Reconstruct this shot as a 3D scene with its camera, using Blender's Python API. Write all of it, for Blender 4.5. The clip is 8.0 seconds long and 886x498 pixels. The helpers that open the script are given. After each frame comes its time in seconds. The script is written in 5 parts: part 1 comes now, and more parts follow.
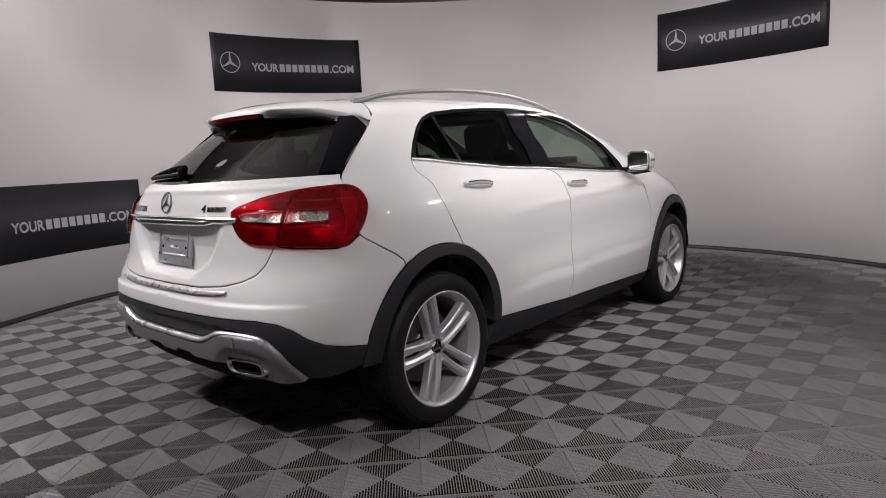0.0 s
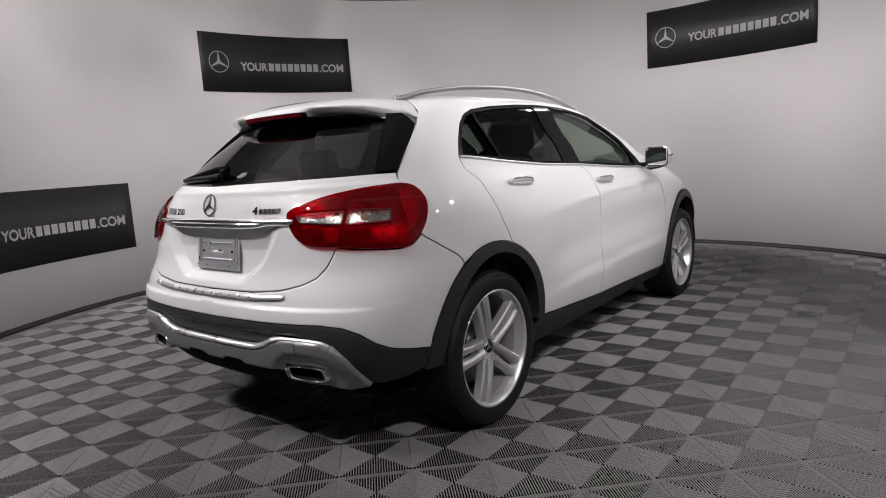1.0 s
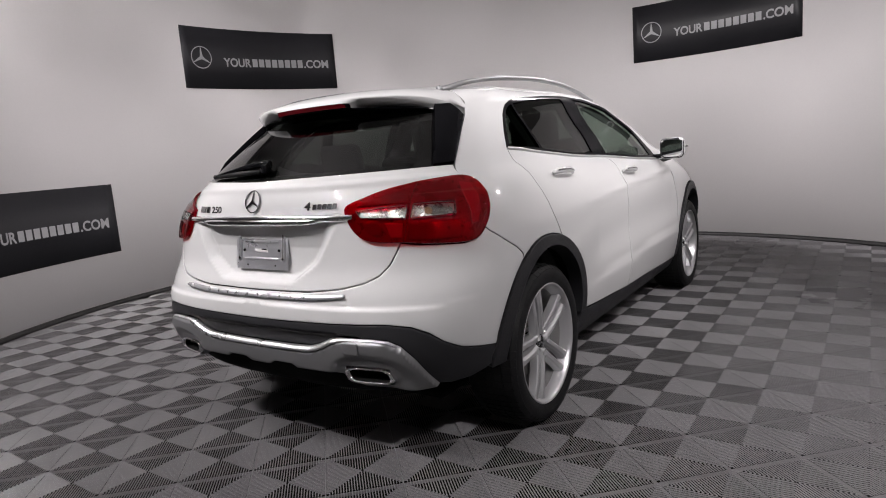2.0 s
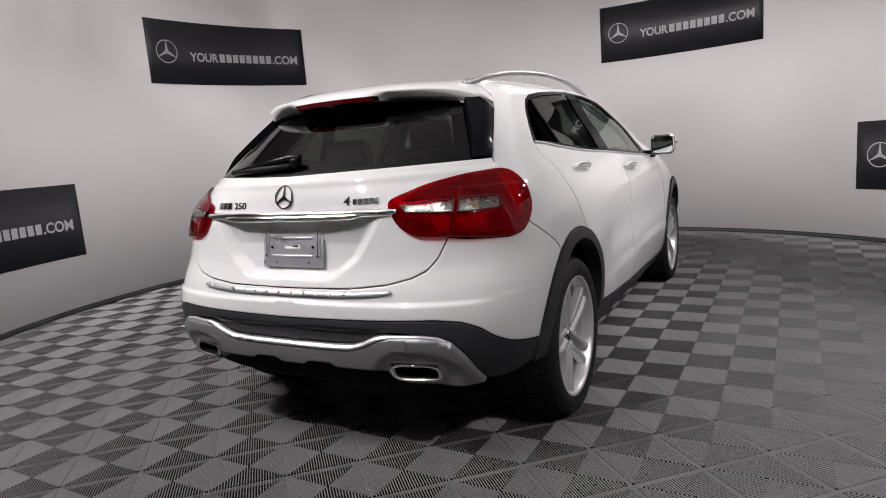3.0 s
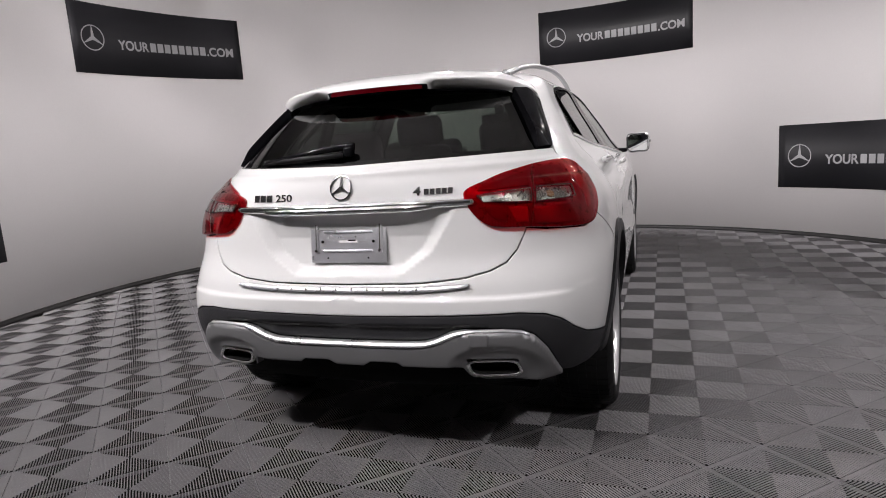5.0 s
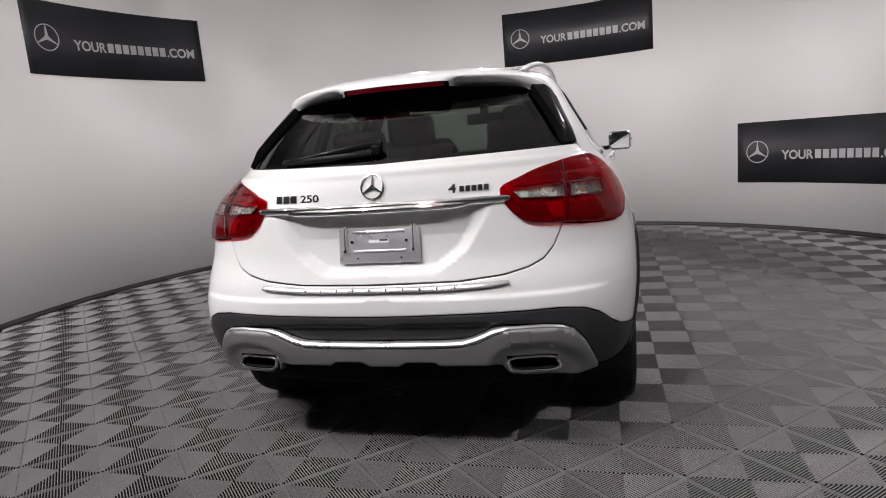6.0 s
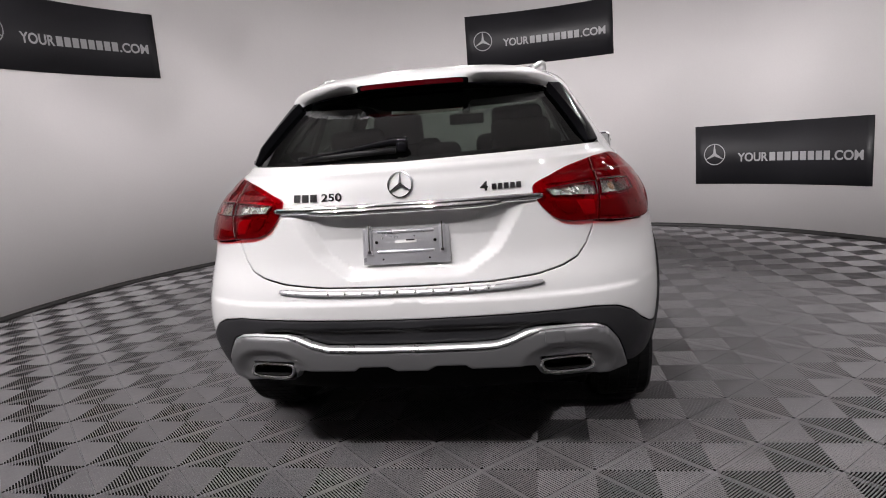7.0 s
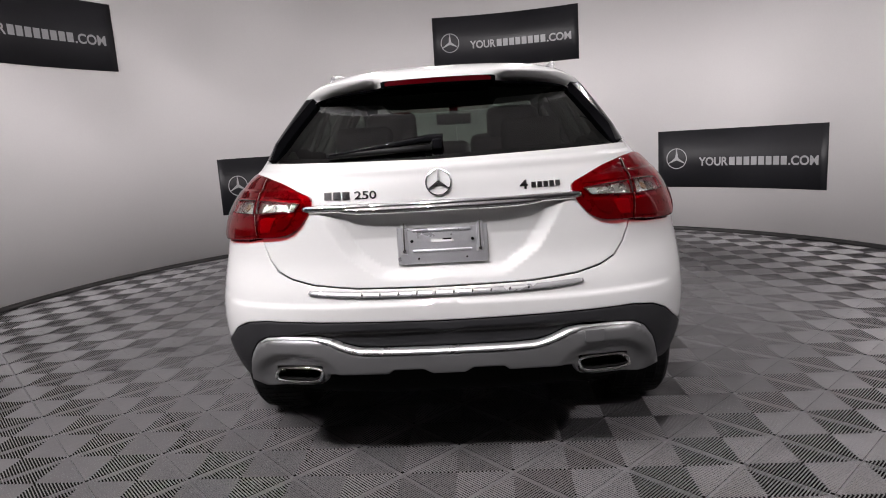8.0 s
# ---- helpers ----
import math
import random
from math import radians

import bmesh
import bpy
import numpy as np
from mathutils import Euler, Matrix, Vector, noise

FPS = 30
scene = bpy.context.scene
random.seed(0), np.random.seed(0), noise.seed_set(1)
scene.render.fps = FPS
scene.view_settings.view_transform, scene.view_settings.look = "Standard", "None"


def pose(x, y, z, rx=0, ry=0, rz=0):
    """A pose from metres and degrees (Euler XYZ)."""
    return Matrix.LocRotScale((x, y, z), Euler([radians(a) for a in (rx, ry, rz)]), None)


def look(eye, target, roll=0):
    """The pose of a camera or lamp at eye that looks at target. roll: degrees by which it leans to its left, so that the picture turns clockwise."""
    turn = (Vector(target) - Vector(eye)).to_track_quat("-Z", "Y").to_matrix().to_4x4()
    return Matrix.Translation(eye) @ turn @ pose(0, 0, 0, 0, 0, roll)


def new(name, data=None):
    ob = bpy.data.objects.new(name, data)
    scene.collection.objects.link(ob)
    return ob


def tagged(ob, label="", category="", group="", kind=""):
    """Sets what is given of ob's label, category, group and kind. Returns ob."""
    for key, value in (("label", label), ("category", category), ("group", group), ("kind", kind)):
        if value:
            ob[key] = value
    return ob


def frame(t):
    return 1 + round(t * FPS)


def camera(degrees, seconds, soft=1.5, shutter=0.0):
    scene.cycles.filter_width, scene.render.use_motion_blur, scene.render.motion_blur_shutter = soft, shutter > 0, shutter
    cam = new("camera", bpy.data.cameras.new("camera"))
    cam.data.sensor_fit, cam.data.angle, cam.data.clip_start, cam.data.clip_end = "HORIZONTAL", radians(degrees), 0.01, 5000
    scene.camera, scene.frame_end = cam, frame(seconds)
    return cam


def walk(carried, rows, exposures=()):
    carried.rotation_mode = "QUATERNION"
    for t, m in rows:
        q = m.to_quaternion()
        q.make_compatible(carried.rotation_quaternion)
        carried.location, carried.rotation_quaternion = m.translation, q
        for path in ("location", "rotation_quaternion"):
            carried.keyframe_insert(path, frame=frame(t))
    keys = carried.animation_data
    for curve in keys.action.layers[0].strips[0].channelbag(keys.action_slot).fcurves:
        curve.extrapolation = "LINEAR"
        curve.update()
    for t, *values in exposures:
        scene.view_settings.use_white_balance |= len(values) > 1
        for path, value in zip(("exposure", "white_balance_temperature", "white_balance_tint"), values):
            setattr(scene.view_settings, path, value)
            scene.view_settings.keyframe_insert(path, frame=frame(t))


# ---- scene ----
cam = camera(70.9, 8.0, soft=1.0)
PATH = [
    (0, (2.705, -2.0, 1.191), (1.384, -0.526, 0.905), -2.9),
    (0.5, (2.547, -2.113, 1.201), (1.273, -0.599, 0.91), -3.5),
    (1, (2.386, -2.213, 1.202), (1.152, -0.667, 0.909), -3.7),
    (1.5, (2.203, -2.292, 1.198), (1.013, -0.712, 0.9), -4.1),
    (3, (1.7, -2.556, 1.2), (0.722, -0.841, 0.882), -4.5),
    (3.5, (1.551, -2.611, 1.195), (0.653, -0.853, 0.874), -4.3),
    (4, (1.385, -2.663, 1.207), (0.568, -0.867, 0.881), -4.2),
    (4.5, (1.241, -2.704, 1.202), (0.495, -0.878, 0.872), -4.0),
    (5, (1.092, -2.757, 1.191), (0.42, -0.902, 0.861), -4.0),
    (6.5, (0.627, -2.844, 1.194), (0.213, -0.916, 0.857), -4.8),
    (7, (0.47, -2.838, 1.194), (0.151, -0.893, 0.856), -4.4),
    (7.5, (0.327, -2.844, 1.186), (0.101, -0.886, 0.847), -4.0),
    (8, (0.143, -2.837, 1.197), (0.009, -0.871, 0.855), -3.6),
]
walk(cam, [(t, look(eye, target, roll)) for t, eye, target, roll in PATH], exposures=[(0, -0.16), (1.5, -0.10), (3.5, 0.02), (5, 0.05), (8, 0.08)])

# ---- world, lamps, exposure ----
CX, CY, RADIUS, TOP = -0.02, 1.42, 4.0, 3.19      # the round booth: centre, radius, height
world = bpy.data.worlds.new("world")
scene.world = world
world.use_nodes = True
world.node_tree.nodes["Background"].inputs["Color"].default_value = (0.9, 0.95, 1.0, 1)
world.node_tree.nodes["Background"].inputs["Strength"].default_value = 0.02
CEIL = 4.6                                        # ceiling of the hall, above the open booth
# unseen spotlights on stems: place, watts, point aimed at, beam in degrees (none: a flood); a row before the opening,
# most of it on one side
SPOTS = [((-3.5, -1.9, 4.2), 72, (0.5, 0.5, 0.0), 0), ((-3.0, -2.6, 4.2), 72, (0.5, 0.5, 0.0), 0), ((-2.4, -3.2, 4.2), 70, (0.5, 0.5, 0.0), 0), ((-1.6, -3.5, 4.2), 70, (0.3, 0.5, 0.0), 0),
         ((-0.4, -3.6, 4.2), 100, (0.0, 0.5, 0.0), 0), ((4.9, -1.5, 4.2), 520, (2.7, 0.9, 0.0), 54), ((4.4, -2.5, 4.2), 600, (1.9, 0.1, 0.3), 52)]
# and an added ring of them over the wall's edge to even out the walls, each aimed at the wall opposite: angle, watts,
# height aimed at, beam
for deg, watts, high, beam in ((-14, 170, -0.7, 62), (0, 380, 0.1, 38), (14, 180, -0.7, 62), (27, 360, 0.1, 38), (38, 230, -0.7, 62), (74, 150, -0.7, 62), (96, 90, -0.7, 62), (112, 80, -0.7, 62),
                               (210, 480, 0.2, 38), (226, 430, 0.3, 38), (250, 420, 0.6, 40), (272, 330, 0.6, 40), (302, 190, -0.7, 62), (326, 250, -0.7, 62)):
    c, s = math.cos(radians(deg)), math.sin(radians(deg))
    SPOTS.append(((CX + 3.5 * c, CY + 3.5 * s, 3.62), watts, (CX - 4.0 * c, CY - 4.0 * s, high), beam))


WARM = (1.0, 0.948, 0.962)


def spot_lamp(place, watts, aim, beam):
    data = bpy.data.lights.new("spot_lamp", "SPOT" if beam else "AREA")
    data.energy, data.color = watts, WARM
    if beam:
        data.spot_size, data.spot_blend, data.shadow_soft_size = radians(beam), 1.0, 0.05
    else:
        data.shape, data.size = "DISK", 0.13
    ob = new("spot_lamp", data)
    ob.matrix_world = look(place, aim) @ Matrix.Translation((0, 0, -0.10 if beam else -0.075))
    return ob


# ---- materials ----
def nodes_of(name):
    m = bpy.data.materials.new(name)
    m.use_nodes = True
    t = m.node_tree
    return m, t, t.nodes["Principled BSDF"]


def noise_node(t, scale, detail=4.0, rough=0.55, space="Object"):
    co = t.nodes.new("ShaderNodeTexCoord")
    n = t.nodes.new("ShaderNodeTexNoise")
    n.inputs["Scale"].default_value, n.inputs["Detail"].default_value, n.inputs["Roughness"].default_value = scale, detail, rough
    t.links.new(co.outputs[space], n.inputs["Vector"])
    return n


def ramp(t, socket, low, high, a=0.3, b=0.7):
    r = t.nodes.new("ShaderNodeMapRange")
    r.inputs["From Min"].default_value, r.inputs["From Max"].default_value = a, b
    r.inputs["To Min"].default_value, r.inputs["To Max"].default_value = low, high
    t.links.new(socket, r.inputs["Value"])
    return r.outputs["Result"]


def surface(name, colour, rough=0.5, metal=0.0, vary=0.08, scale=6.0, fine=120.0, bump=0.02, rough_vary=0.08, coat=0.0, coat_rough=0.03, piece=0.0, ior=1.5, spec=0.5):
    """Principled surface with colour and gloss that vary at two scales, and fine relief."""
    m, t, b = nodes_of(name)
    big, small = noise_node(t, scale), noise_node(t, fine, 3.0)
    mul = t.nodes.new("ShaderNodeMix")
    mul.data_type, mul.blend_type = "RGBA", "MULTIPLY"
    mul.inputs["Factor"].default_value = 1.0
    mul.inputs["A"].default_value = (*colour, 1)
    add = t.nodes.new("ShaderNodeMath")
    add.operation = "MULTIPLY"
    t.links.new(ramp(t, big.outputs["Fac"], 1 - vary, 1 + vary), add.inputs[0])
    t.links.new(ramp(t, small.outputs["Fac"], 1 - vary * 0.6, 1 + vary * 0.6), add.inputs[1])
    out = add.outputs[0]
    if piece:
        info = t.nodes.new("ShaderNodeObjectInfo")
        isl = t.nodes.new("ShaderNodeNewGeometry")
        plus = t.nodes.new("ShaderNodeMath")
        plus.operation = "ADD"
        t.links.new(info.outputs["Random"], plus.inputs[0])
        t.links.new(isl.outputs["Random Per Island"], plus.inputs[1])
        m2 = t.nodes.new("ShaderNodeMath")
        m2.operation = "MULTIPLY"
        t.links.new(out, m2.inputs[0])
        t.links.new(ramp(t, plus.outputs[0], 1 - piece, 1 + piece, 0.0, 2.0), m2.inputs[1])
        out = m2.outputs[0]
    t.links.new(out, mul.inputs["B"])
    t.links.new(mul.outputs["Result"], b.inputs["Base Color"])
    t.links.new(ramp(t, big.outputs["Fac"], max(rough - rough_vary, 0.02), min(rough + rough_vary, 1.0)), b.inputs["Roughness"])
    b.inputs["Metallic"].default_value, b.inputs["IOR"].default_value, b.inputs["Specular IOR Level"].default_value = metal, ior, spec
    b.inputs["Coat Weight"].default_value, b.inputs["Coat Roughness"].default_value = coat, coat_rough
    if bump:
        bp = t.nodes.new("ShaderNodeBump")
        bp.inputs["Strength"].default_value, bp.inputs["Distance"].default_value = bump, 0.01
        t.links.new(small.outputs["Fac"], bp.inputs["Height"])
        t.links.new(bp.outputs["Normal"], b.inputs["Normal"])
    return m


def glass(name, tint, rough=0.0, base=0.045):
    """Thin glass sheet: tinted see-through with a mirror gloss that grows towards grazing."""
    m = bpy.data.materials.new(name)
    m.use_nodes = True
    t = m.node_tree
    t.nodes.remove(t.nodes["Principled BSDF"])
    clear, gloss, mix, fres = (t.nodes.new(k) for k in ("ShaderNodeBsdfTransparent", "ShaderNodeBsdfGlossy", "ShaderNodeMixShader", "ShaderNodeLayerWeight"))
    clear.inputs["Color"].default_value = (*tint, 1)
    gloss.inputs["Roughness"].default_value = rough
    power, scaled = t.nodes.new("ShaderNodeMath"), t.nodes.new("ShaderNodeMath")
    power.operation, scaled.operation = "POWER", "MULTIPLY_ADD"
    power.inputs[1].default_value, scaled.inputs[1].default_value, scaled.inputs[2].default_value = 4.5, 0.90, base
    t.links.new(fres.outputs["Facing"], power.inputs[0])
    t.links.new(power.outputs[0], scaled.inputs[0])
    t.links.new(scaled.outputs[0], mix.inputs["Fac"])
    t.links.new(clear.outputs[0], mix.inputs[1])
    t.links.new(gloss.outputs[0], mix.inputs[2])
    t.links.new(mix.outputs[0], t.nodes["Material Output"].inputs["Surface"])
    return m


def lens_red(name, colour, rough=0.05, trans=0.35):
    m, t, b = nodes_of(name)
    n = noise_node(t, 60.0, 2.0)
    b.inputs["Base Color"].default_value = (*colour, 1)
    t.links.new(ramp(t, n.outputs["Fac"], rough, rough + 0.04), b.inputs["Roughness"])
    b.inputs["Transmission Weight"].default_value = trans
    b.inputs["IOR"].default_value, b.inputs["Specular IOR Level"].default_value = 1.1, 0.2
    b.inputs["Coat Weight"].default_value, b.inputs["Coat Roughness"].default_value = 0.6, 0.05
    return m


def ribbed(name, colour, rough, metal, scale):
    """Moulded reflector: fine upright flutes and faint mottling."""
    m, t, b = nodes_of(name)
    co, w, n = t.nodes.new("ShaderNodeTexCoord"), t.nodes.new("ShaderNodeTexWave"), noise_node(t, 40.0, 3.0)
    w.inputs["Scale"].default_value, w.inputs["Distortion"].default_value = scale * 0.16, 0.4
    t.links.new(co.outputs["Object"], w.inputs["Vector"])
    bp = t.nodes.new("ShaderNodeBump")
    bp.inputs["Strength"].default_value, bp.inputs["Distance"].default_value = 0.35, 0.002
    t.links.new(w.outputs["Fac"], bp.inputs["Height"])
    t.links.new(bp.outputs["Normal"], b.inputs["Normal"])
    b.inputs["Base Color"].default_value = (*colour, 1)
    t.links.new(ramp(t, n.outputs["Fac"], rough * 0.7, rough * 1.4), b.inputs["Roughness"])
    b.inputs["Metallic"].default_value = metal
    return m


def glow(name, colour, strength):
    m, t, b = nodes_of(name)
    b.inputs["Base Color"].default_value = (0.8, 0.8, 0.8, 1)
    b.inputs["Emission Color"].default_value = (*colour, 1)
    b.inputs["Emission Strength"].default_value = strength
    return m


PAINT = surface("white_car_paint", (0.555, 0.555, 0.552), 0.38, 0, 0.012, 2.0, 500, 0.004, 0.03, coat=1.0, spec=0.12)
WALLPAINT = surface("booth_wall_paint", (0.67, 0.65, 0.648), 0.62, 0, 0.018, 0.9, 60, 0.05, 0.06)
ROOMPAINT = surface("room_paint", (0.16, 0.155, 0.15), 0.8, 0, 0.05, 0.8, 40, 0.05)
CEILPAINT = surface("ceiling_paint", (0.68, 0.66, 0.66), 0.9, 0, 0.03, 1.0, 50, 0.05)
VINYL = surface("black_banner_vinyl", (0.016, 0.016, 0.019), 0.5, 0, 0.25, 1.2, 90, 0.03)
PRINT = surface("silver_print", (0.34, 0.34, 0.35), 0.5, 0, 0.08, 8, 200, 0.02)
SKIRTING = surface("black_skirting", (0.012, 0.011, 0.011), 0.5, 0, 0.2, 4, 80, 0.05)
TILE = surface("grey_floor_plastic", (0.188, 0.183, 0.189), 0.33, 0, 0.10, 1.3, 160, 0.10, 0.08, piece=0.06)
UNDER = surface("dark_subfloor", (0.005, 0.005, 0.005), 0.9, 0, 0.2, 3, 60, 0.1, spec=0.1)
CLAD = surface("black_cladding_plastic", (0.019, 0.019, 0.021), 0.5, 0, 0.10, 8, 700, 0.12, 0.06, spec=0.3)
GLOSSBLACK = surface("gloss_black_trim", (0.005, 0.005, 0.006), 0.12, 0, 0.05, 10, 300, 0.0, 0.03, spec=0.12)
FRAMEBLACK = surface("window_frame_black", (0.006, 0.006, 0.007), 0.16, 0, 0.05, 10, 300, 0.0, 0.03, spec=0.04)
DARK = surface("dark_underside", (0.004, 0.004, 0.004), 0.8, 0, 0.2, 6, 90, 0.1, spec=0.1)
RUBBER = surface("tyre_rubber", (0.009, 0.009, 0.0095), 0.58, 0, 0.15, 10, 220, 0.08, spec=0.2)
SILVER = surface("matt_silver_trim", (0.21, 0.21, 0.215), 0.40, 0.5, 0.02, 3, 600, 0.008, 0.03)
CHROME = surface("chrome", (0.82, 0.82, 0.83), 0.07, 1.0, 0.02, 10, 300, 0.0, 0.03)
ALLOY = surface("silver_alloy", (0.60, 0.60, 0.61), 0.34, 0.75, 0.03, 9, 400, 0.01, 0.05)
# darker copy of the alloy: shade inside the rim is in its colour
SHADEDALLOY = surface("shaded_alloy", (0.34, 0.335, 0.33), 0.42, 0.6, 0.12, 12, 160, 0.03, 0.08)
BADGE = surface("dark_chrome", (0.36, 0.36, 0.37), 0.16, 1.0, 0.03, 10, 300, 0.0, 0.04)
STEEL = surface("brushed_steel_plate", (0.62, 0.62, 0.65), 0.30, 0.72, 0.05, 10, 300, 0.02, 0.06)
SATIN = surface("bright_satin_silver", (0.74, 0.74, 0.75), 0.30, 0.9, 0.03, 9, 400, 0.01, 0.04)
IRON = surface("brake_iron", (0.12, 0.115, 0.11), 0.45, 0.8, 0.15, 14, 200, 0.05)
REDGLASS = glass("red_lamp_lens", (0.60, 0.003, 0.042), base=0.028)
CLEARGLASS = glass("clear_lamp_lens", (0.94, 0.94, 0.93))
STOPRED = lens_red("dark_red_stop_lens", (0.085, 0.001, 0.004), 0.12, 0.1)
LAMPBACK = ribbed("ribbed_lamp_reflector", (0.34, 0.34, 0.34), 0.30, 0.45, 420.0)
LAMPPLATE = surface("smooth_lamp_reflector", (0.27, 0.27, 0.27), 0.30, 0.4, 0.10, 14, 80, 0.02, 0.06)
LAMPBRIGHT = surface("bright_lamp_segment", (0.52, 0.52, 0.52), 0.35, 0.15, 0.06, 20, 120, 0.06, 0.06)
LAMPDARK = surface("dark_lamp_recess", (0.03, 0.006, 0.008), 0.4, 0, 0.1, 20, 120, 0.05)
CLEAR = ribbed("clear_lamp_reflector", (0.27, 0.265, 0.25), 0.26, 0.85, 480.0)
AMBER = surface("amber_lamp_bulb", (0.17, 0.10, 0.055), 0.2, 0.1, 0.1, 30, 200, 0.1, coat=1.0)
GUARD = surface("polished_steel_guard", (0.48, 0.48, 0.49), 0.26, 0.6, 0.03, 8, 300, 0.01, 0.05)
PRIVACY = glass("privacy_glass", (0.17, 0.20, 0.18), base=0.075)
SIDEGLASS = glass("green_side_glass", (0.62, 0.70, 0.64))
MIRROR = surface("mirror_glass", (0.85, 0.86, 0.86), 0.03, 1.0, 0.01, 5, 50, 0, 0.01)
SEAT = surface("black_seat_leather", (0.022, 0.021, 0.021), 0.5, 0, 0.1, 9, 260, 0.2)
FABRIC = surface("dark_cabin_lining", (0.03, 0.03, 0.03), 0.85, 0, 0.1, 9, 300, 0.1)
LIGHTLINING = surface("grey_headliner", (0.10, 0.097, 0.095), 0.9, 0, 0.05, 9, 300, 0.1)
LAMPGLOW = glow("lamp_diffuser", (1.0, 0.948, 0.962), 2.0)
LAMPBODY = surface("white_lamp_housing", (0.7, 0.7, 0.7), 0.5, 0, 0.03)


# ---- mesh helpers ----
def part(name, bm, material, parent, label=""):
    """Links a bmesh (or a finished mesh) as one mesh object under a thing or a part."""
    if isinstance(bm, bpy.types.Mesh):
        me = bm
    else:
        me = bpy.data.meshes.new(name)
        bm.to_mesh(me)
        bm.free()
    if not me.materials:
        me.materials.append(material)
    ob = new(name, me)
    ob.parent = parent
    if label:
        tagged(ob, label)
    return ob


def raw(name, verts, faces, smooth=False):
    me = bpy.data.meshes.new(name)
    me.from_pydata([tuple(float(c) for c in p) for p in verts], [], [tuple(int(i) for i in f) for f in faces])
    if smooth:
        me.polygons.foreach_set("use_smooth", [True] * len(me.polygons))
    me.update()
    return me


def box_bm(sx, sy, sz, at=(0, 0, 0), bevel=0.0, turn=None, seg=2):
    bm = bmesh.new()
    bmesh.ops.create_cube(bm, size=1.0)
    bmesh.ops.scale(bm, vec=(sx, sy, sz), verts=bm.verts)
    if bevel:
        bmesh.ops.bevel(bm, geom=list(bm.edges), offset=bevel, segments=seg, profile=0.5, affect="EDGES")
    m = Matrix.Translation(at) @ (turn or Matrix.Identity(4))
    bmesh.ops.transform(bm, matrix=m, verts=bm.verts)
    for f in bm.faces:
        f.smooth = bool(bevel)
    return bm


def cyl_bm(r, depth, at, turn=None, seg=32, r2=None, bevel=0.0):
    bm = bmesh.new()
    bmesh.ops.create_cone(bm, cap_ends=True, segments=seg, radius1=r, radius2=r if r2 is None else r2, depth=depth)
    if bevel:
        bmesh.ops.bevel(bm, geom=[e for e in bm.edges if len(e.link_faces) == 2 and any(len(f.verts) > 4 for f in e.link_faces)], offset=bevel, segments=2, profile=0.5, affect="EDGES")
    bmesh.ops.transform(bm, matrix=Matrix.Translation(at) @ (turn or Matrix.Identity(4)), verts=bm.verts)
    for f in bm.faces:
        f.smooth = len(f.verts) == 4
    return bm


def lathe(name, profile, seg=48, axis="X", at=(0, 0, 0)):
    """Turned shape: profile of (along, radius) about an axis."""
    vs, fs = [], []
    n = len(profile)
    for i in range(seg):
        a = 2 * math.pi * i / seg
        for h, r in profile:
            p = (h, r * math.cos(a), r * math.sin(a)) if axis == "X" else (r * math.cos(a), r * math.sin(a), h)
            vs.append((p[0] + at[0], p[1] + at[1], p[2] + at[2]))
    for i in range(seg):
        for k in range(n - 1):
            j = (i + 1) % seg
            fs.append((i * n + k, j * n + k, j * n + k + 1, i * n + k + 1))
    return raw(name, vs, fs, True)


def sweep(name, path, section, up=(0, 0, 1), closed=False, caps=True):
    """Section of (side, up) points carried along a path; section may be a function of the share of the way."""
    vs, fs = [], []
    P = [Vector(p) for p in path]
    n = len(P)
    for i, p in enumerate(P):
        a, b = (P[i - 1], P[(i + 1) % n]) if closed else (P[max(i - 1, 0)], P[min(i + 1, n - 1)])
        d = (b - a).normalized()
        side = d.cross(Vector(up)).normalized()
        top = side.cross(d)
        sec = section(i / max(n - 1, 1)) if callable(section) else section
        m = len(sec)
        vs += [p + side * s + top * u for s, u in sec]
    for i in range(n if closed else n - 1):
        j = (i + 1) % n
        fs += [(i * m + k, i * m + (k + 1) % m, j * m + (k + 1) % m, j * m + k) for k in range(m)]
    if caps and not closed:
        fs += [tuple(range(m))[::-1], tuple((n - 1) * m + k for k in range(m))]
    me = raw(name, vs, fs, True)
    return me


def oval(w, h, n=12):
    return [(w * math.cos(2 * math.pi * k / n), h * math.sin(2 * math.pi * k / n)) for k in range(n)]


def curve_pts(pts, n=8):
    """Catmull-Rom through points."""
    P = [np.array(p, float) for p in pts]
    out = []
    for i in range(len(P) - 1):
        a, b, c, d = P[max(i - 1, 0)], P[i], P[i + 1], P[min(i + 2, len(P) - 1)]
        for k in range(n):
            t = k / n
            out.append(0.5 * (2 * b + (c - a) * t + (2 * a - 5 * b + 4 * c - d) * t ** 2 + (3 * b - a - 3 * c + d) * t ** 3))
    out.append(P[-1])
    return out


# ---- the booth and the room round it ----
def arc_block(name, r0, r1, z0, z1, a0, a1, n):
    vs, fs = [], []
    for i in range(n + 1):
        a = radians(a0 + (a1 - a0) * i / n)
        vs += [(CX + r * math.cos(a), CY + r * math.sin(a), z) for r, z in ((r0, z0), (r0, z1), (r1, z1), (r1, z0))]
    for i in range(n):
        fs += [(4 * i + k, 4 * i + 4 + k, 4 * i + 4 + (k + 1) % 4, 4 * i + (k + 1) % 4) for k in range(4)]
    fs += [(0, 1, 2, 3), (4 * n + 3, 4 * n + 2, 4 * n + 1, 4 * n)]
    return raw(name, vs, fs)


